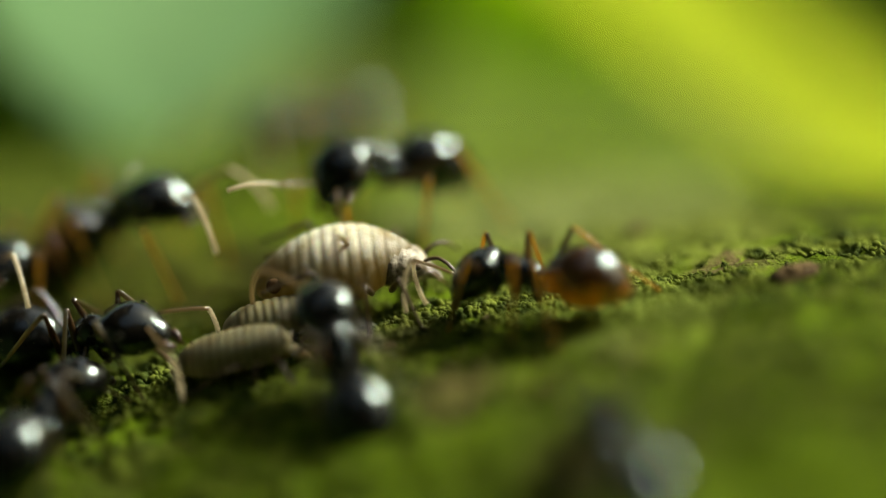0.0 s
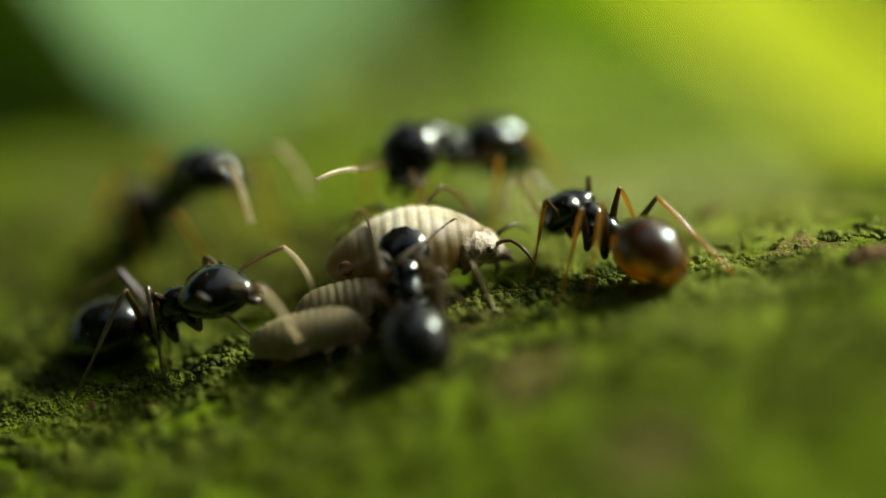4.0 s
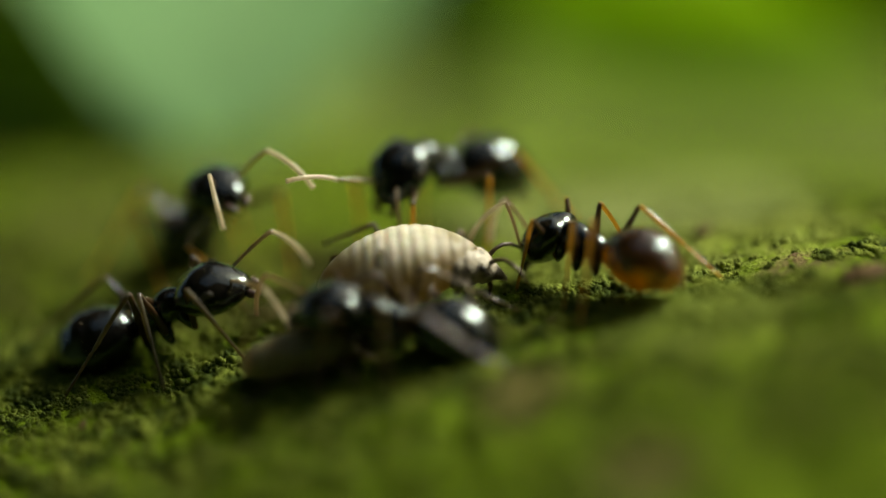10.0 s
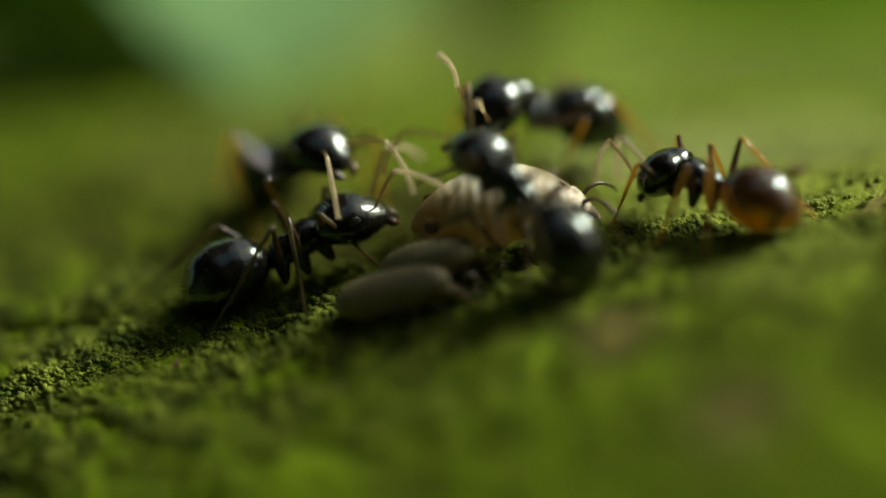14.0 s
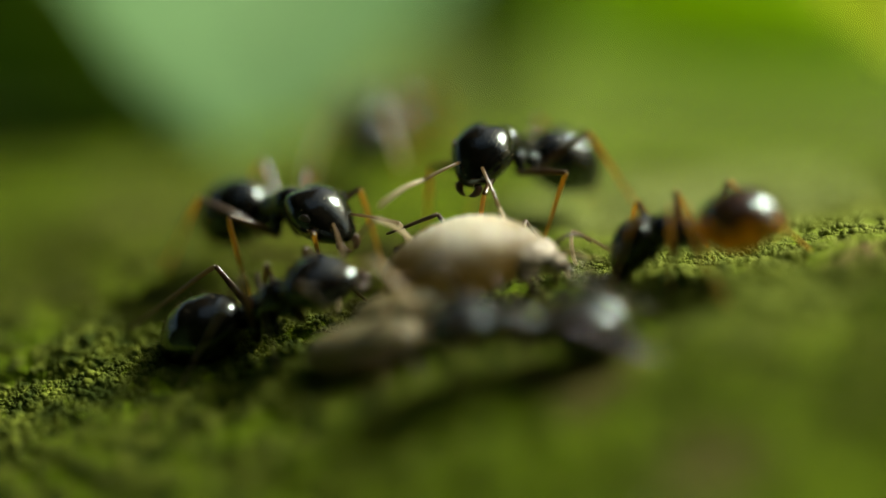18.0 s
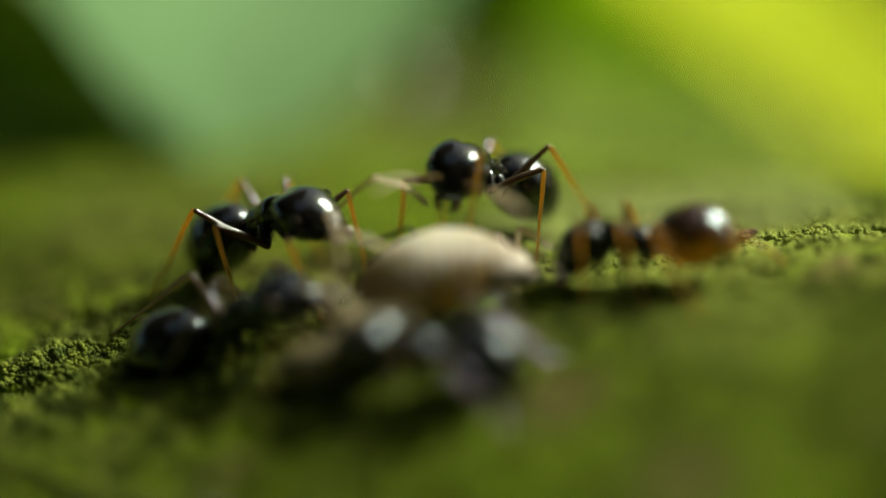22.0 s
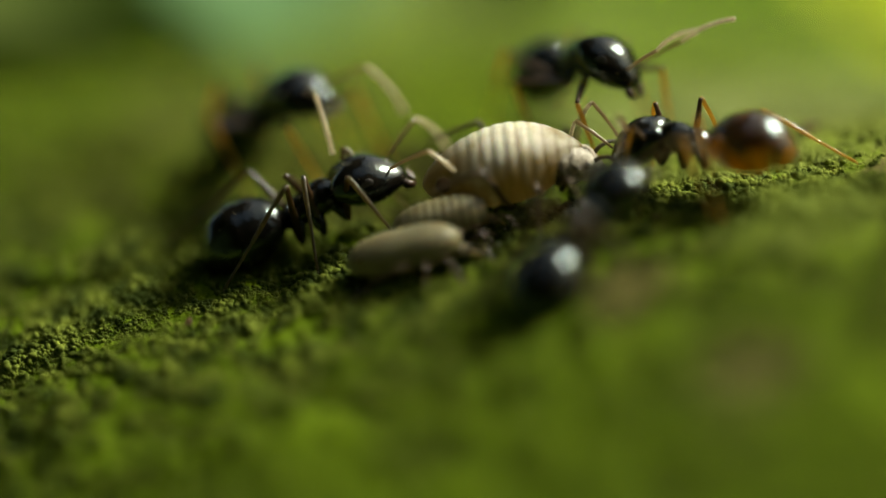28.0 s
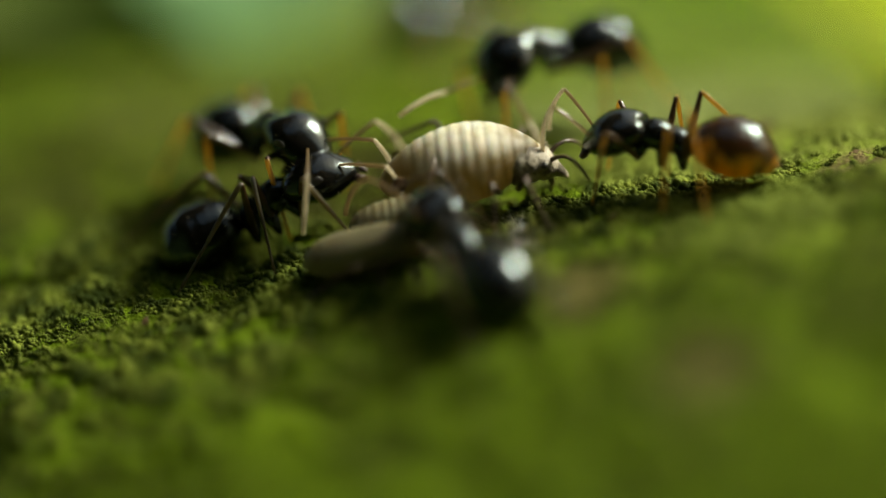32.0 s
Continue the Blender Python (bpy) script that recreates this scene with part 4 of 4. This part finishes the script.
    walk(ant["head"], [(t, Matrix.Translation(HEAD_AT * MM) @ mm(0, 0, 0, 3 * math.sin(0.9 * t + ph[6]), ant["head_down"] + nodded(t) + 3 * amount * math.sin(1.4 * t + ph[7]),
                                                                     ant["head_turn"] + 5 * amount * math.sin(0.7 * t + ph[5]))) for t in times])


def motions():
    walk(ants["right_ant"]["root"], [
        (0.0, stand(4.22, -2.17, 154.7, 4.7, 0.15)), (1.0, stand(4.07, -1.91, 154.0, 1.5, 0.15)), (2.0, stand(4.52, -1.40, 123.1, 8.4, 0.15)),
        (3.0, stand(4.43, -1.01, 130.2, 12.2, 0.16)), (6.0, stand(4.64, 0.08, 122.4, 9.4, 0.16)), (7.0, stand(4.71, -0.11, 124.3, 5.9, 0.15)),
        (8.0, stand(4.49, -0.70, 132.9, 0.6, 0.15)), (9.0, stand(4.52, -0.35, 138.8, 8.4, 0.15)), (10.0, stand(4.33, -0.48, 138.5, 8.3, 0.15)),
        (11.0, stand(4.43, -0.12, 131.3, 17.7, 0.16)), (12.0, stand(4.61, -0.29, 126.5, 13.4, 0.16)), (13.0, stand(4.82, -0.25, 128.9, 14.4, 0.16)),
        (16.0, stand(4.86, -1.38, 159.2, -1.6, 0.14)), (17.0, stand(4.83, 0.14, 160.3, 6.9, 0.15)), (18.0, stand(5.09, -0.70, 158.6, -8.7, 0.14)),
        (19.0, stand(4.89, -0.43, 177.0, -2.2, 0.16)), (20.0, stand(4.54, -0.59, 154.7, -6.4, 0.14)), (21.0, stand(4.35, -0.48, 164.1, 0.5, 0.14)),
        (22.0, stand(4.48, -0.13, 163.0, -0.2, 0.14)), (23.0, stand(4.78, 0.16, 154.1, 4.0, 0.14)), (24.0, stand(5.20, -1.52, 145.0, -15.3, 0.14)),
        (27.0, stand(4.79, -0.93, 160.0, -1.1, 0.26)), (28.0, stand(4.34, -0.79, 152.6, 0.9, 0.26)), (29.0, stand(4.16, -0.40, 156.3, 6.5, 0.28)),
        (30.0, stand(4.39, 0.02, 151.5, 10.0, 0.29)), (31.0, stand(4.73, -0.99, 159.8, 4.4, 0.27)), (32.0, stand(4.66, -0.91, 164.8, 13.3, 0.30)),
    ])
    walk(ants["left_ant"]["root"], [
        (0.0, stand(-5.90, -0.18, -31.8, 8.6, -0.14)), (1.0, stand(-5.76, -0.68, -30.6, 8.2, -0.14)), (2.0, stand(-5.44, -0.13, 5.8, 4.5, -0.12)),
        (3.0, stand(-5.46, -0.09, -8.4, 15.8, -0.14)), (6.0, stand(-5.46, 0.32, -24.6, 17.5, -0.13)), (7.0, stand(-5.88, 0.50, -13.4, 18.6, -0.13)),
        (8.0, stand(-6.05, 0.05, -32.1, 18.9, -0.13)), (9.0, stand(-5.47, 0.53, -11.3, 19.9, -0.13)), (10.0, stand(-5.37, 0.76, -9.8, 16.9, -0.14)),
        (11.0, stand(-4.66, 0.58, 1.7, 10.1, -0.15)), (12.0, stand(-4.67, 1.26, 8.2, 13.3, -0.15)), (13.0, stand(-4.59, 1.03, 7.5, 10.1, -0.15)),
        (16.0, stand(-4.48, 0.22, 4.2, 6.9, -0.15)), (17.0, stand(-4.34, 0.17, -9.0, 12.7, -0.14)), (18.0, stand(-4.35, 0.23, -15.2, 16.7, -0.14)),
        (19.0, stand(-4.27, 0.44, -1.0, 13.2, -0.15)), (20.0, stand(-4.08, 0.31, -16.8, 16.1, -0.14)), (21.0, stand(-4.08, 0.25, -9.1, 14.2, -0.14)),
        (22.0, stand(-4.48, 0.18, -18.8, 17.7, -0.13)), (23.0, stand(-4.26, 0.35, -6.4, 13.5, -0.15)), (24.0, stand(-4.23, 0.30, -7.7, 13.9, -0.14)),
        (27.0, stand(-4.48, 0.52, -9.0, 14.7, -0.14)), (28.0, stand(-4.39, 0.56, 0.8, 11.1, -0.15)), (29.0, stand(-4.37, 0.27, -2.1, 10.1, -0.15)),
        (30.0, stand(-4.36, 0.44, 6.4, 8.9, -0.15)), (31.0, stand(-4.45, 0.27, 5.9, 6.4, -0.14)), (32.0, stand(-4.35, 0.57, -2.2, 16.1, -0.14)),
    ])
    walk(ants["rear_left_ant"]["root"], [
        (0.0, stand(-4.40, 3.70, -38.1, 23.2, 0.85)), (1.0, stand(-4.76, 3.41, -52.2, 21.9, 0.85)), (2.0, stand(-4.71, 4.14, -45.2, 28.9, 0.84)),
        (3.0, stand(-4.82, 4.23, -49.9, 30.9, 0.84)), (6.0, stand(-4.55, 3.89, -23.5, 36.3, 1.20)), (7.0, stand(-4.47, 3.91, -34.0, 36.2, 1.30)),
        (8.0, stand(-4.68, 4.04, -43.2, 39.8, 1.30)), (9.0, stand(-4.09, 4.06, -28.9, 33.1, 1.30)), (10.0, stand(-4.07, 3.48, -64.5, 38.4, 0.98)),
        (11.0, stand(-4.17, 3.90, -68.1, 29.6, 0.83)), (12.0, stand(-4.32, 3.54, -70.7, 27.1, 0.83)), (13.0, stand(-4.11, 3.31, -68.9, 28.0, 0.83)),
        (16.0, stand(-4.19, 3.10, -39.7, 16.2, 0.85)), (17.0, stand(-3.69, 4.63, -39.8, 21.8, 0.85)), (18.0, stand(-3.86, 2.98, -46.5, 6.9, 0.86)),
        (19.0, stand(-3.99, 3.67, -35.0, 15.9, 0.85)), (20.0, stand(-3.84, 3.89, -41.1, 16.0, 0.85)), (21.0, stand(-3.55, 3.08, -38.7, 19.3, 0.85)),
        (22.0, stand(-3.38, 2.85, -41.2, 17.3, 0.85)), (23.0, stand(-3.19, 3.23, -34.4, 22.3, 0.85)), (24.0, stand(-4.47, 3.12, -65.9, 13.8, 0.85)),
        (27.0, stand(-4.54, 4.28, -46.7, 27.7, 0.84)), (28.0, stand(-4.91, 4.03, -47.9, 28.6, 0.84)), (29.0, stand(-4.76, 3.52, -46.0, 25.2, 0.84)),
        (30.0, stand(-4.85, 3.83, -44.6, 29.2, 0.84)), (31.0, stand(-4.55, 2.64, -54.1, 17.5, 0.85)), (32.0, stand(-4.24, 2.25, -54.4, 8.8, 0.85)),
    ])
    walk(ants["rear_ant"]["root"], [
        (0.0, stand(1.26, 2.79, 207.2, 14.3, 1.37)), (1.0, stand(1.30, 2.74, 215.5, 20.1, 1.36)), (2.0, stand(1.27, 2.65, 214.4, 17.0, 1.36)),
        (3.0, stand(1.19, 2.71, 214.2, 18.5, 1.36)), (6.0, stand(1.02, 3.00, 200.5, 12.8, 1.38)), (7.0, stand(1.04, 2.90, 213.8, 19.4, 1.36)),
        (8.0, stand(1.07, 2.98, 208.8, 18.8, 1.36)), (9.0, stand(1.05, 3.18, 205.8, 16.4, 1.37)), (10.0, stand(1.07, 2.87, 208.0, 17.8, 1.36)),
        (11.0, stand(1.11, 2.76, 210.8, 16.3, 1.37)), (12.0, stand(0.88, 4.00, 192.2, 27.1, 1.36)), (13.0, stand(0.93, 3.30, 201.2, 26.2, 1.36)),
        (16.0, stand(1.10, 2.65, 204.8, 19.6, 1.36)), (17.0, stand(1.24, 2.94, 209.9, 20.0, 1.36)), (18.0, stand(1.33, 2.93, 215.5, 23.4, 1.35)),
        (19.0, stand(1.28, 2.95, 220.0, 26.6, 1.34)), (20.0, stand(1.27, 3.01, 220.8, 29.5, 1.33)), (21.0, stand(1.25, 2.77, 225.7, 31.1, 1.33)),
        (22.0, stand(1.14, 2.58, 224.6, 30.4, 1.33)), (23.0, stand(1.02, 3.12, 226.4, 31.1, 1.33)), (24.0, stand(1.18, 2.50, 229.0, 32.4, 1.33)),
        (27.0, stand(1.16, 2.59, 222.7, 34.0, 1.33)), (27.5, stand(1.24, 2.47, 231.6, 31.1, 1.33)), (28.0, stand(2.30, 2.26, 298.9, 19.3, 1.38)),
        (29.0, stand(3.68, 3.69, 396.6, 0.2, 1.38)), (30.0, stand(3.95, 4.24, 397.8, 1.6, 1.39)), (30.5, stand(3.70, 3.68, 284.6, 20.3, 1.37)),
        (31.0, stand(2.85, 3.82, 251.0, 14.4, 1.37)), (32.0, stand(2.29, 3.10, 202.7, 8.0, 1.39)),
    ])
    walk(ants["front_ant"]["root"], [
        (0.0, stand(-0.24, -3.18, 95.1, 28.3, 0.06)), (1.0, stand(0.23, -2.84, 74.0, 11.7, 0.02)), (2.0, stand(-0.12, -1.61, 75.7, 19.8, 0.04)),
        (3.0, stand(-0.09, -1.33, 80.9, 16.2, 0.03)), (6.0, stand(0.62, -1.29, 91.3, 30.0, 0.34)), (6.5, stand(1.85, -0.57, 67.4, 27.6, 1.21)),
        (7.0, stand(0.72, -1.04, 135.3, 14.9, 0.02)), (8.0, stand(0.85, -1.02, 124.8, 12.4, 0.01)), (9.0, stand(-0.62, -2.04, 170.6, 10.8, 0.06)),
        (10.0, stand(-0.74, -1.87, 164.1, 16.9, 0.06)), (11.0, stand(-0.85, -1.56, 159.9, 19.3, 0.05)), (11.5, stand(1.42, -0.62, 90.7, 20.2, 1.00)),
        (12.0, stand(1.04, -0.90, 114.3, 49.4, 1.42)), (13.0, stand(0.59, -1.03, 128.6, 38.1, 1.34)), (15.5, stand(0.17, -1.50, 133.9, 30.7, 1.02)),
        (16.0, stand(0.93, -3.54, 178.4, 2.0, 0.20)), (17.0, stand(1.19, -3.69, 174.7, 5.9, 0.07)), (18.0, stand(0.75, -3.43, 170.6, 11.1, 0.10)),
        (19.0, stand(-1.27, -2.58, 145.7, 0.9, -0.00)), (20.0, stand(-0.85, -3.49, 167.5, 11.1, 0.03)), (21.0, stand(-0.89, -3.44, 147.6, 4.8, -0.00)),
        (22.0, stand(-0.77, -2.87, 150.6, 2.4, -0.00)), (23.0, stand(-0.87, -2.67, 156.6, 16.0, 0.02)), (24.0, stand(-0.65, -2.66, 130.3, 12.8, 0.01)),
        (27.0, stand(0.44, -2.97, 97.4, 16.4, 0.03)), (28.0, stand(1.81, -3.33, 38.7, 20.1, 0.05)), (29.0, stand(1.72, -3.97, 35.6, 17.5, 0.05)),
        (30.0, stand(0.61, -3.26, 74.9, 13.3, 0.02)), (31.0, stand(-0.49, -3.36, 111.6, 12.5, 0.01)), (32.0, stand(-0.35, -3.07, 111.8, 9.3, 0.01)),
    ])
    walk(ants["second_front_ant"]["root"], [
        (0.0, stand(5.40, -10.01, 99.5, -6.0, -0.01)), (0.5, stand(2.97, -4.60, 107.4, -1.5, -0.00)), (1.0, stand(1.41, -7.30, 159.5, 15.0, 0.04)),
        (1.5, stand(2.38, -6.00, 163.8, 16.5, 0.14)), (1.9, stand(12.25, -20.77, 143.4, 0.0, -0.00)), (3.0, stand(12.00, -20.00, 165.0, 0.0, 0.00)),
        (17.0, stand(4.00, -20.00, 110.0, 0.0, 0.00)), (18.0, stand(3.03, -13.72, 101.3, -5.3, -0.01)), (19.0, stand(1.66, -5.45, 84.8, 1.3, 0.00)),
        (19.5, stand(1.35, -4.41, 73.8, -7.0, -0.01)), (20.0, stand(1.52, -6.82, 84.7, -4.4, -0.01)), (20.7, stand(0.81, -12.21, 86.0, -12.9, -0.01)),
        (22.0, stand(10.45, -12.63, 129.7, -5.4, -0.01)), (22.5, stand(6.00, -6.95, 111.2, -6.9, -0.01)), (23.0, stand(2.09, -4.21, 117.9, 20.5, 0.04)),
        (23.5, stand(2.80, -4.50, 100.3, 12.0, 0.02)), (24.0, stand(2.08, -6.47, 104.7, -6.7, -0.01)), (24.5, stand(3.67, -2.85, 93.4, 26.1, 0.07)),
        (26.0, stand(6.53, -16.96, 109.8, -1.1, -0.00)), (27.0, stand(9.00, -22.00, 130.0, 0.0, 0.00)), (32.0, stand(9.00, -22.00, 130.0, 0.0, 0.00)),
    ])
    walk(ants["passing_ant"]["root"], [
        (0.0, stand(-7.10, -2.87, 56.8, -11.3, -0.02)), (0.6, stand(-11.53, -0.83, -22.1, 7.9, -0.00)), (1.4, stand(-24.00, -1.00, 10.0, 0.0, 0.00)),
        (3.8, stand(-24.00, -6.00, 30.0, 0.0, 0.00)), (4.6, stand(-13.72, -6.99, -2.4, 9.8, -0.00)), (5.5, stand(-4.89, -4.47, 24.3, -4.2, -0.01)),
        (6.0, stand(-17.79, -4.09, 54.8, -33.6, -0.03)), (7.0, stand(-22.00, -8.00, 60.0, 0.0, 0.00)), (9.0, stand(-16.00, -18.00, 100.0, 0.0, 0.00)),
        (12.0, stand(0.00, -21.00, 140.0, 0.0, 0.00)), (14.0, stand(14.00, -18.00, 165.0, 0.0, 0.00)), (15.5, stand(12.57, -12.71, 131.0, -14.3, -0.01)),
        (16.5, stand(7.60, -11.40, 126.3, -10.0, -0.01)), (17.0, stand(4.40, -13.60, 133.0, -8.0, -0.01)), (17.8, stand(-1.49, -13.31, 138.8, -10.9, -0.01)),
        (18.6, stand(-4.00, -18.00, 140.0, 0.0, 0.00)), (20.0, stand(-10.00, -15.00, 90.0, 0.0, 0.00)), (20.8, stand(-9.83, -8.97, 67.9, -35.9, -0.03)),
        (21.5, stand(-4.56, -4.75, 78.3, -9.8, -0.01)), (22.2, stand(-6.65, -10.48, 80.3, -6.8, -0.01)), (23.5, stand(-7.00, -18.00, 90.0, 0.0, 0.00)),
        (25.2, stand(-8.00, -16.00, 90.0, 0.0, 0.00)), (26.0, stand(-8.07, -9.43, 89.6, -16.1, -0.01)), (26.5, stand(-8.55, -4.61, 93.5, -7.8, -0.01)),
        (27.0, stand(-10.24, -5.67, 123.0, -18.1, -0.01)), (27.6, stand(-14.64, -6.07, 131.6, -13.1, -0.01)), (28.3, stand(-14.00, -16.00, 150.0, 0.0, 0.00)),
        (29.3, stand(-10.00, -18.50, 90.0, 0.0, 0.00)), (30.4, stand(-5.00, -15.60, 40.0, -4.0, 0.00)), (30.75, stand(-0.50, -13.70, 15.0, -6.0, -0.01)),
        (31.0, stand(5.30, -12.90, 8.0, -6.0, -0.01)), (31.25, stand(12.60, -12.40, 3.0, -4.0, -0.01)), (32.0, stand(24.00, -15.00, -20.0, 0.0, 0.00)),
    ])
    walk(ants["far_ant"]["root"], [
        (0.0, stand(-0.08, 10.95, 225.3, 4.6, 0.17)), (0.5, stand(-3.82, 10.66, 233.2, 1.1, 0.19)), (1.0, stand(-8.00, 8.53, 238.7, 14.3, 0.16)),
        (1.6, stand(-12.12, 8.15, 231.0, 21.0, 0.15)), (2.3, stand(-26.00, 14.00, 195.0, 0.0, 0.00)), (3.5, stand(-10.00, 24.00, 190.0, 0.0, 0.00)),
        (4.5, stand(0.00, 22.00, 195.0, 0.0, 0.00)), (5.0, stand(-2.18, 14.69, 228.7, -0.5, 0.20)), (5.6, stand(-4.11, 13.33, 235.9, 1.8, 0.19)),
        (6.0, stand(-6.69, 9.48, 243.8, 13.8, 0.15)), (6.5, stand(-8.76, 6.42, 236.3, 4.5, 0.19)), (7.0, stand(-12.60, 4.36, 245.3, 17.6, 0.17)),
        (7.6, stand(-14.20, 2.47, 250.0, 25.0, 0.17)), (8.3, stand(-24.00, 4.00, 225.0, 0.0, 0.00)), (9.5, stand(-26.00, 14.00, 190.0, 0.0, 0.00)),
        (11.0, stand(-8.00, 25.00, 180.0, 0.0, 0.00)), (13.5, stand(6.00, 24.00, 185.0, 0.0, 0.00)), (14.6, stand(3.85, 11.63, 238.1, 1.5, 0.17)),
        (15.5, stand(-0.20, 11.49, 234.4, 4.5, 0.16)), (16.0, stand(-0.97, 10.21, 245.9, 6.8, 0.16)), (17.0, stand(-1.97, 10.13, 243.9, 7.9, 0.16)),
        (18.0, stand(-1.43, 9.92, 254.1, 7.8, 0.16)), (18.5, stand(-1.76, 12.19, 281.2, 4.7, 0.18)), (19.0, stand(1.90, 12.22, 373.6, 1.8, 0.21)),
        (19.5, stand(6.35, 9.62, 401.5, -0.4, 0.19)), (20.0, stand(4.0, 11.4, 232.9, -15.8, 0.37)), (20.6, stand(8.69, 8.44, 397.8, 0.2, 0.20)),
        (21.0, stand(14.00, 22.00, 380.0, 0.0, 0.00)), (21.8, stand(0.00, 22.00, 300.0, 0.0, 0.00)), (22.5, stand(-1.18, 13.90, 280.3, -0.3, 0.21)),
        (23.0, stand(5.95, 10.85, 404.4, -1.3, 0.17)), (23.3, stand(8.18, 9.29, 403.9, -0.5, 0.19)), (23.7, stand(13.28, 5.71, 402.8, -0.1, 0.20)),
        (25.3, stand(14.00, 22.00, 380.0, 0.0, 0.00)), (26.5, stand(-12.00, 26.00, 370.0, 0.0, 0.00)), (28.0, stand(-18.77, 16.21, 311.0, 11.9, 0.19)),
        (28.6, stand(-12.78, 11.45, 309.5, 9.3, 0.19)), (29.0, stand(-8.41, 9.81, 415.3, -19.8, 0.14)), (29.5, stand(-5.65, 9.78, 417.2, -13.5, 0.15)),
        (30.0, stand(-2.34, 8.59, 422.3, -7.6, 0.17)), (30.5, stand(-2.59, 8.15, 416.2, -13.1, 0.15)), (31.0, stand(-1.31, 8.97, 409.2, -12.3, 0.14)),
        (31.5, stand(-0.38, 10.52, 417.6, -9.2, 0.14)), (32.0, stand(0.40, 12.69, 414.1, -4.5, 0.15)),
    ])
    walk(ants["edge_ant"]["root"], [
        (0.0, stand(-7.33, 3.47, 241.5, 29.5, 0.04)), (1.0, stand(-7.13, 2.43, 238.7, 24.0, 0.05)), (1.6, stand(-10.95, 2.23, 237.6, 28.4, 0.05)),
        (2.4, stand(-22.00, 6.00, 205.0, 0.0, 0.00)), (4.0, stand(-34.00, 14.00, 190.0, 0.0, 0.00)), (32.0, stand(-34.00, 14.00, 190.0, 0.0, 0.00)),
    ])
    still, brisk = [(0.0, 32.0)], 0.5
    # one antenna of the ant behind the aphid reaches down to stroke its back
    droop = ((0, 22), (11, 22), (11.7, -100), (13.6, -100), (15, 18), (18, 12), (19, -30), (26, -45), (26.6, -80), (27.6, -80), (29, 0), (32, 22))
    for seed, name in enumerate(("right_ant", "left_ant", "rear_left_ant", "rear_ant", "front_ant")):
        step_legs(ants[name], still, brisk)
        lifts = {
            "left_ant": ((0, 5), (10, -20), (12, -65), (13.5, -65), (16, 0), (26, -40), (27, -10), (29, -10), (29.7, -60), (30.3, -55), (31, -15), (32, 5)),
            "rear_ant": ((0, -35), (11.2, -40), (12, -100), (13.6, -100), (15, -35), (20, -25), (26, -50), (26.6, -80), (27.6, -80), (29, -40), (32, -40)),
            "right_ant": ((0, -70), (9, -70), (10, -105), (12, -105), (14, -70), (32, -70)),
            "rear_left_ant": ((0, -15), (20, -15), (21, -50), (24, -45), (32, -15)),
            "front_ant": ((0, -20), (32, -20)),
        }
        wave_feelers(ants[name], seed + 3, lifts[name], spread=8.0 if name == "right_ant" else 35.0, amount=0.7,
                     nod=((0, 16), (24, 16), (26.5, 0), (32, 0)) if name == "right_ant" else ((0, 0), (32, 0)),
                     other=droop if name == "rear_ant" else None)
    step_legs(ants["second_front_ant"], [(0, 2.5), (18, 26)], 0.25)
    step_legs(ants["passing_ant"], [(0, 0.75), (4.5, 6.25), (15.5, 18), (20.75, 22.25), (26, 27.75), (30, 32)], 0.25)
    step_legs(ants["far_ant"], [(0, 1.75), (5, 7.75), (14.5, 24.75), (28, 32)], 0.25)
    step_legs(ants["edge_ant"], [(0, 1.75)], 0.25)
    for seed, name in enumerate(("second_front_ant", "passing_ant", "far_ant", "edge_ant")):
        wave_feelers(ants[name], seed + 20, pace=1.0)
    # the leaves sway in the draught: time, across, up
    sway = ((0, 0, 0), (1, -0.07, 0), (2, -0.18, 0.02), (3, -0.1, 0.03), (6, -0.3, -0.06), (8, -0.67, -0.18), (10, 0.1, -0.05), (11, 0.05, -0.02),
            (12, -0.7, -0.04), (13.5, -1.03, -0.06), (15.5, -1.1, -0.03), (18, -0.62, -0.13), (20, -0.87, -0.2), (22, -0.21, -0.21), (24.5, -0.63, -0.17),
            (26.5, -1.01, -0.05), (28, -1.21, -0.04), (30, -0.15, -0.01), (32, -0.62, -0.04))
    for ob, at, late in ((teal_leaf, TEAL_AT, 0.0), (dark_leaf, SHADE_AT, 1.5), (green_leaf, GREEN_AT, 0.0)):
        # the dark leaf lifts a little towards the end
        walk(ob, [(float(t), behind(at[0] + dx, at[1] + dy + (late if t > 25 else 0), *at[2:])) for t, dx, dy in sway])
    gust = ((0, -0.8, 0), (1.1, -0.7, 0), (1.9, 1.8, 0.4), (2.3, 1.8, 0.4), (3, 0, 0), (5, -1.7, 0), (6.4, -1.7, 0), (8.6, 5.6, 2.2), (16.8, 5.6, 2.2), (18.2, 0.8, 0.5), (19, -2.0, 0.1), (24.5, -2.1, 0), (32, -1.1, 0))
    walk(yellow_leaf, [(float(t), behind(YELLOW_AT[0] + dx, YELLOW_AT[1] + dy, *YELLOW_AT[2:])) for t, dx, dy in gust])


motions()
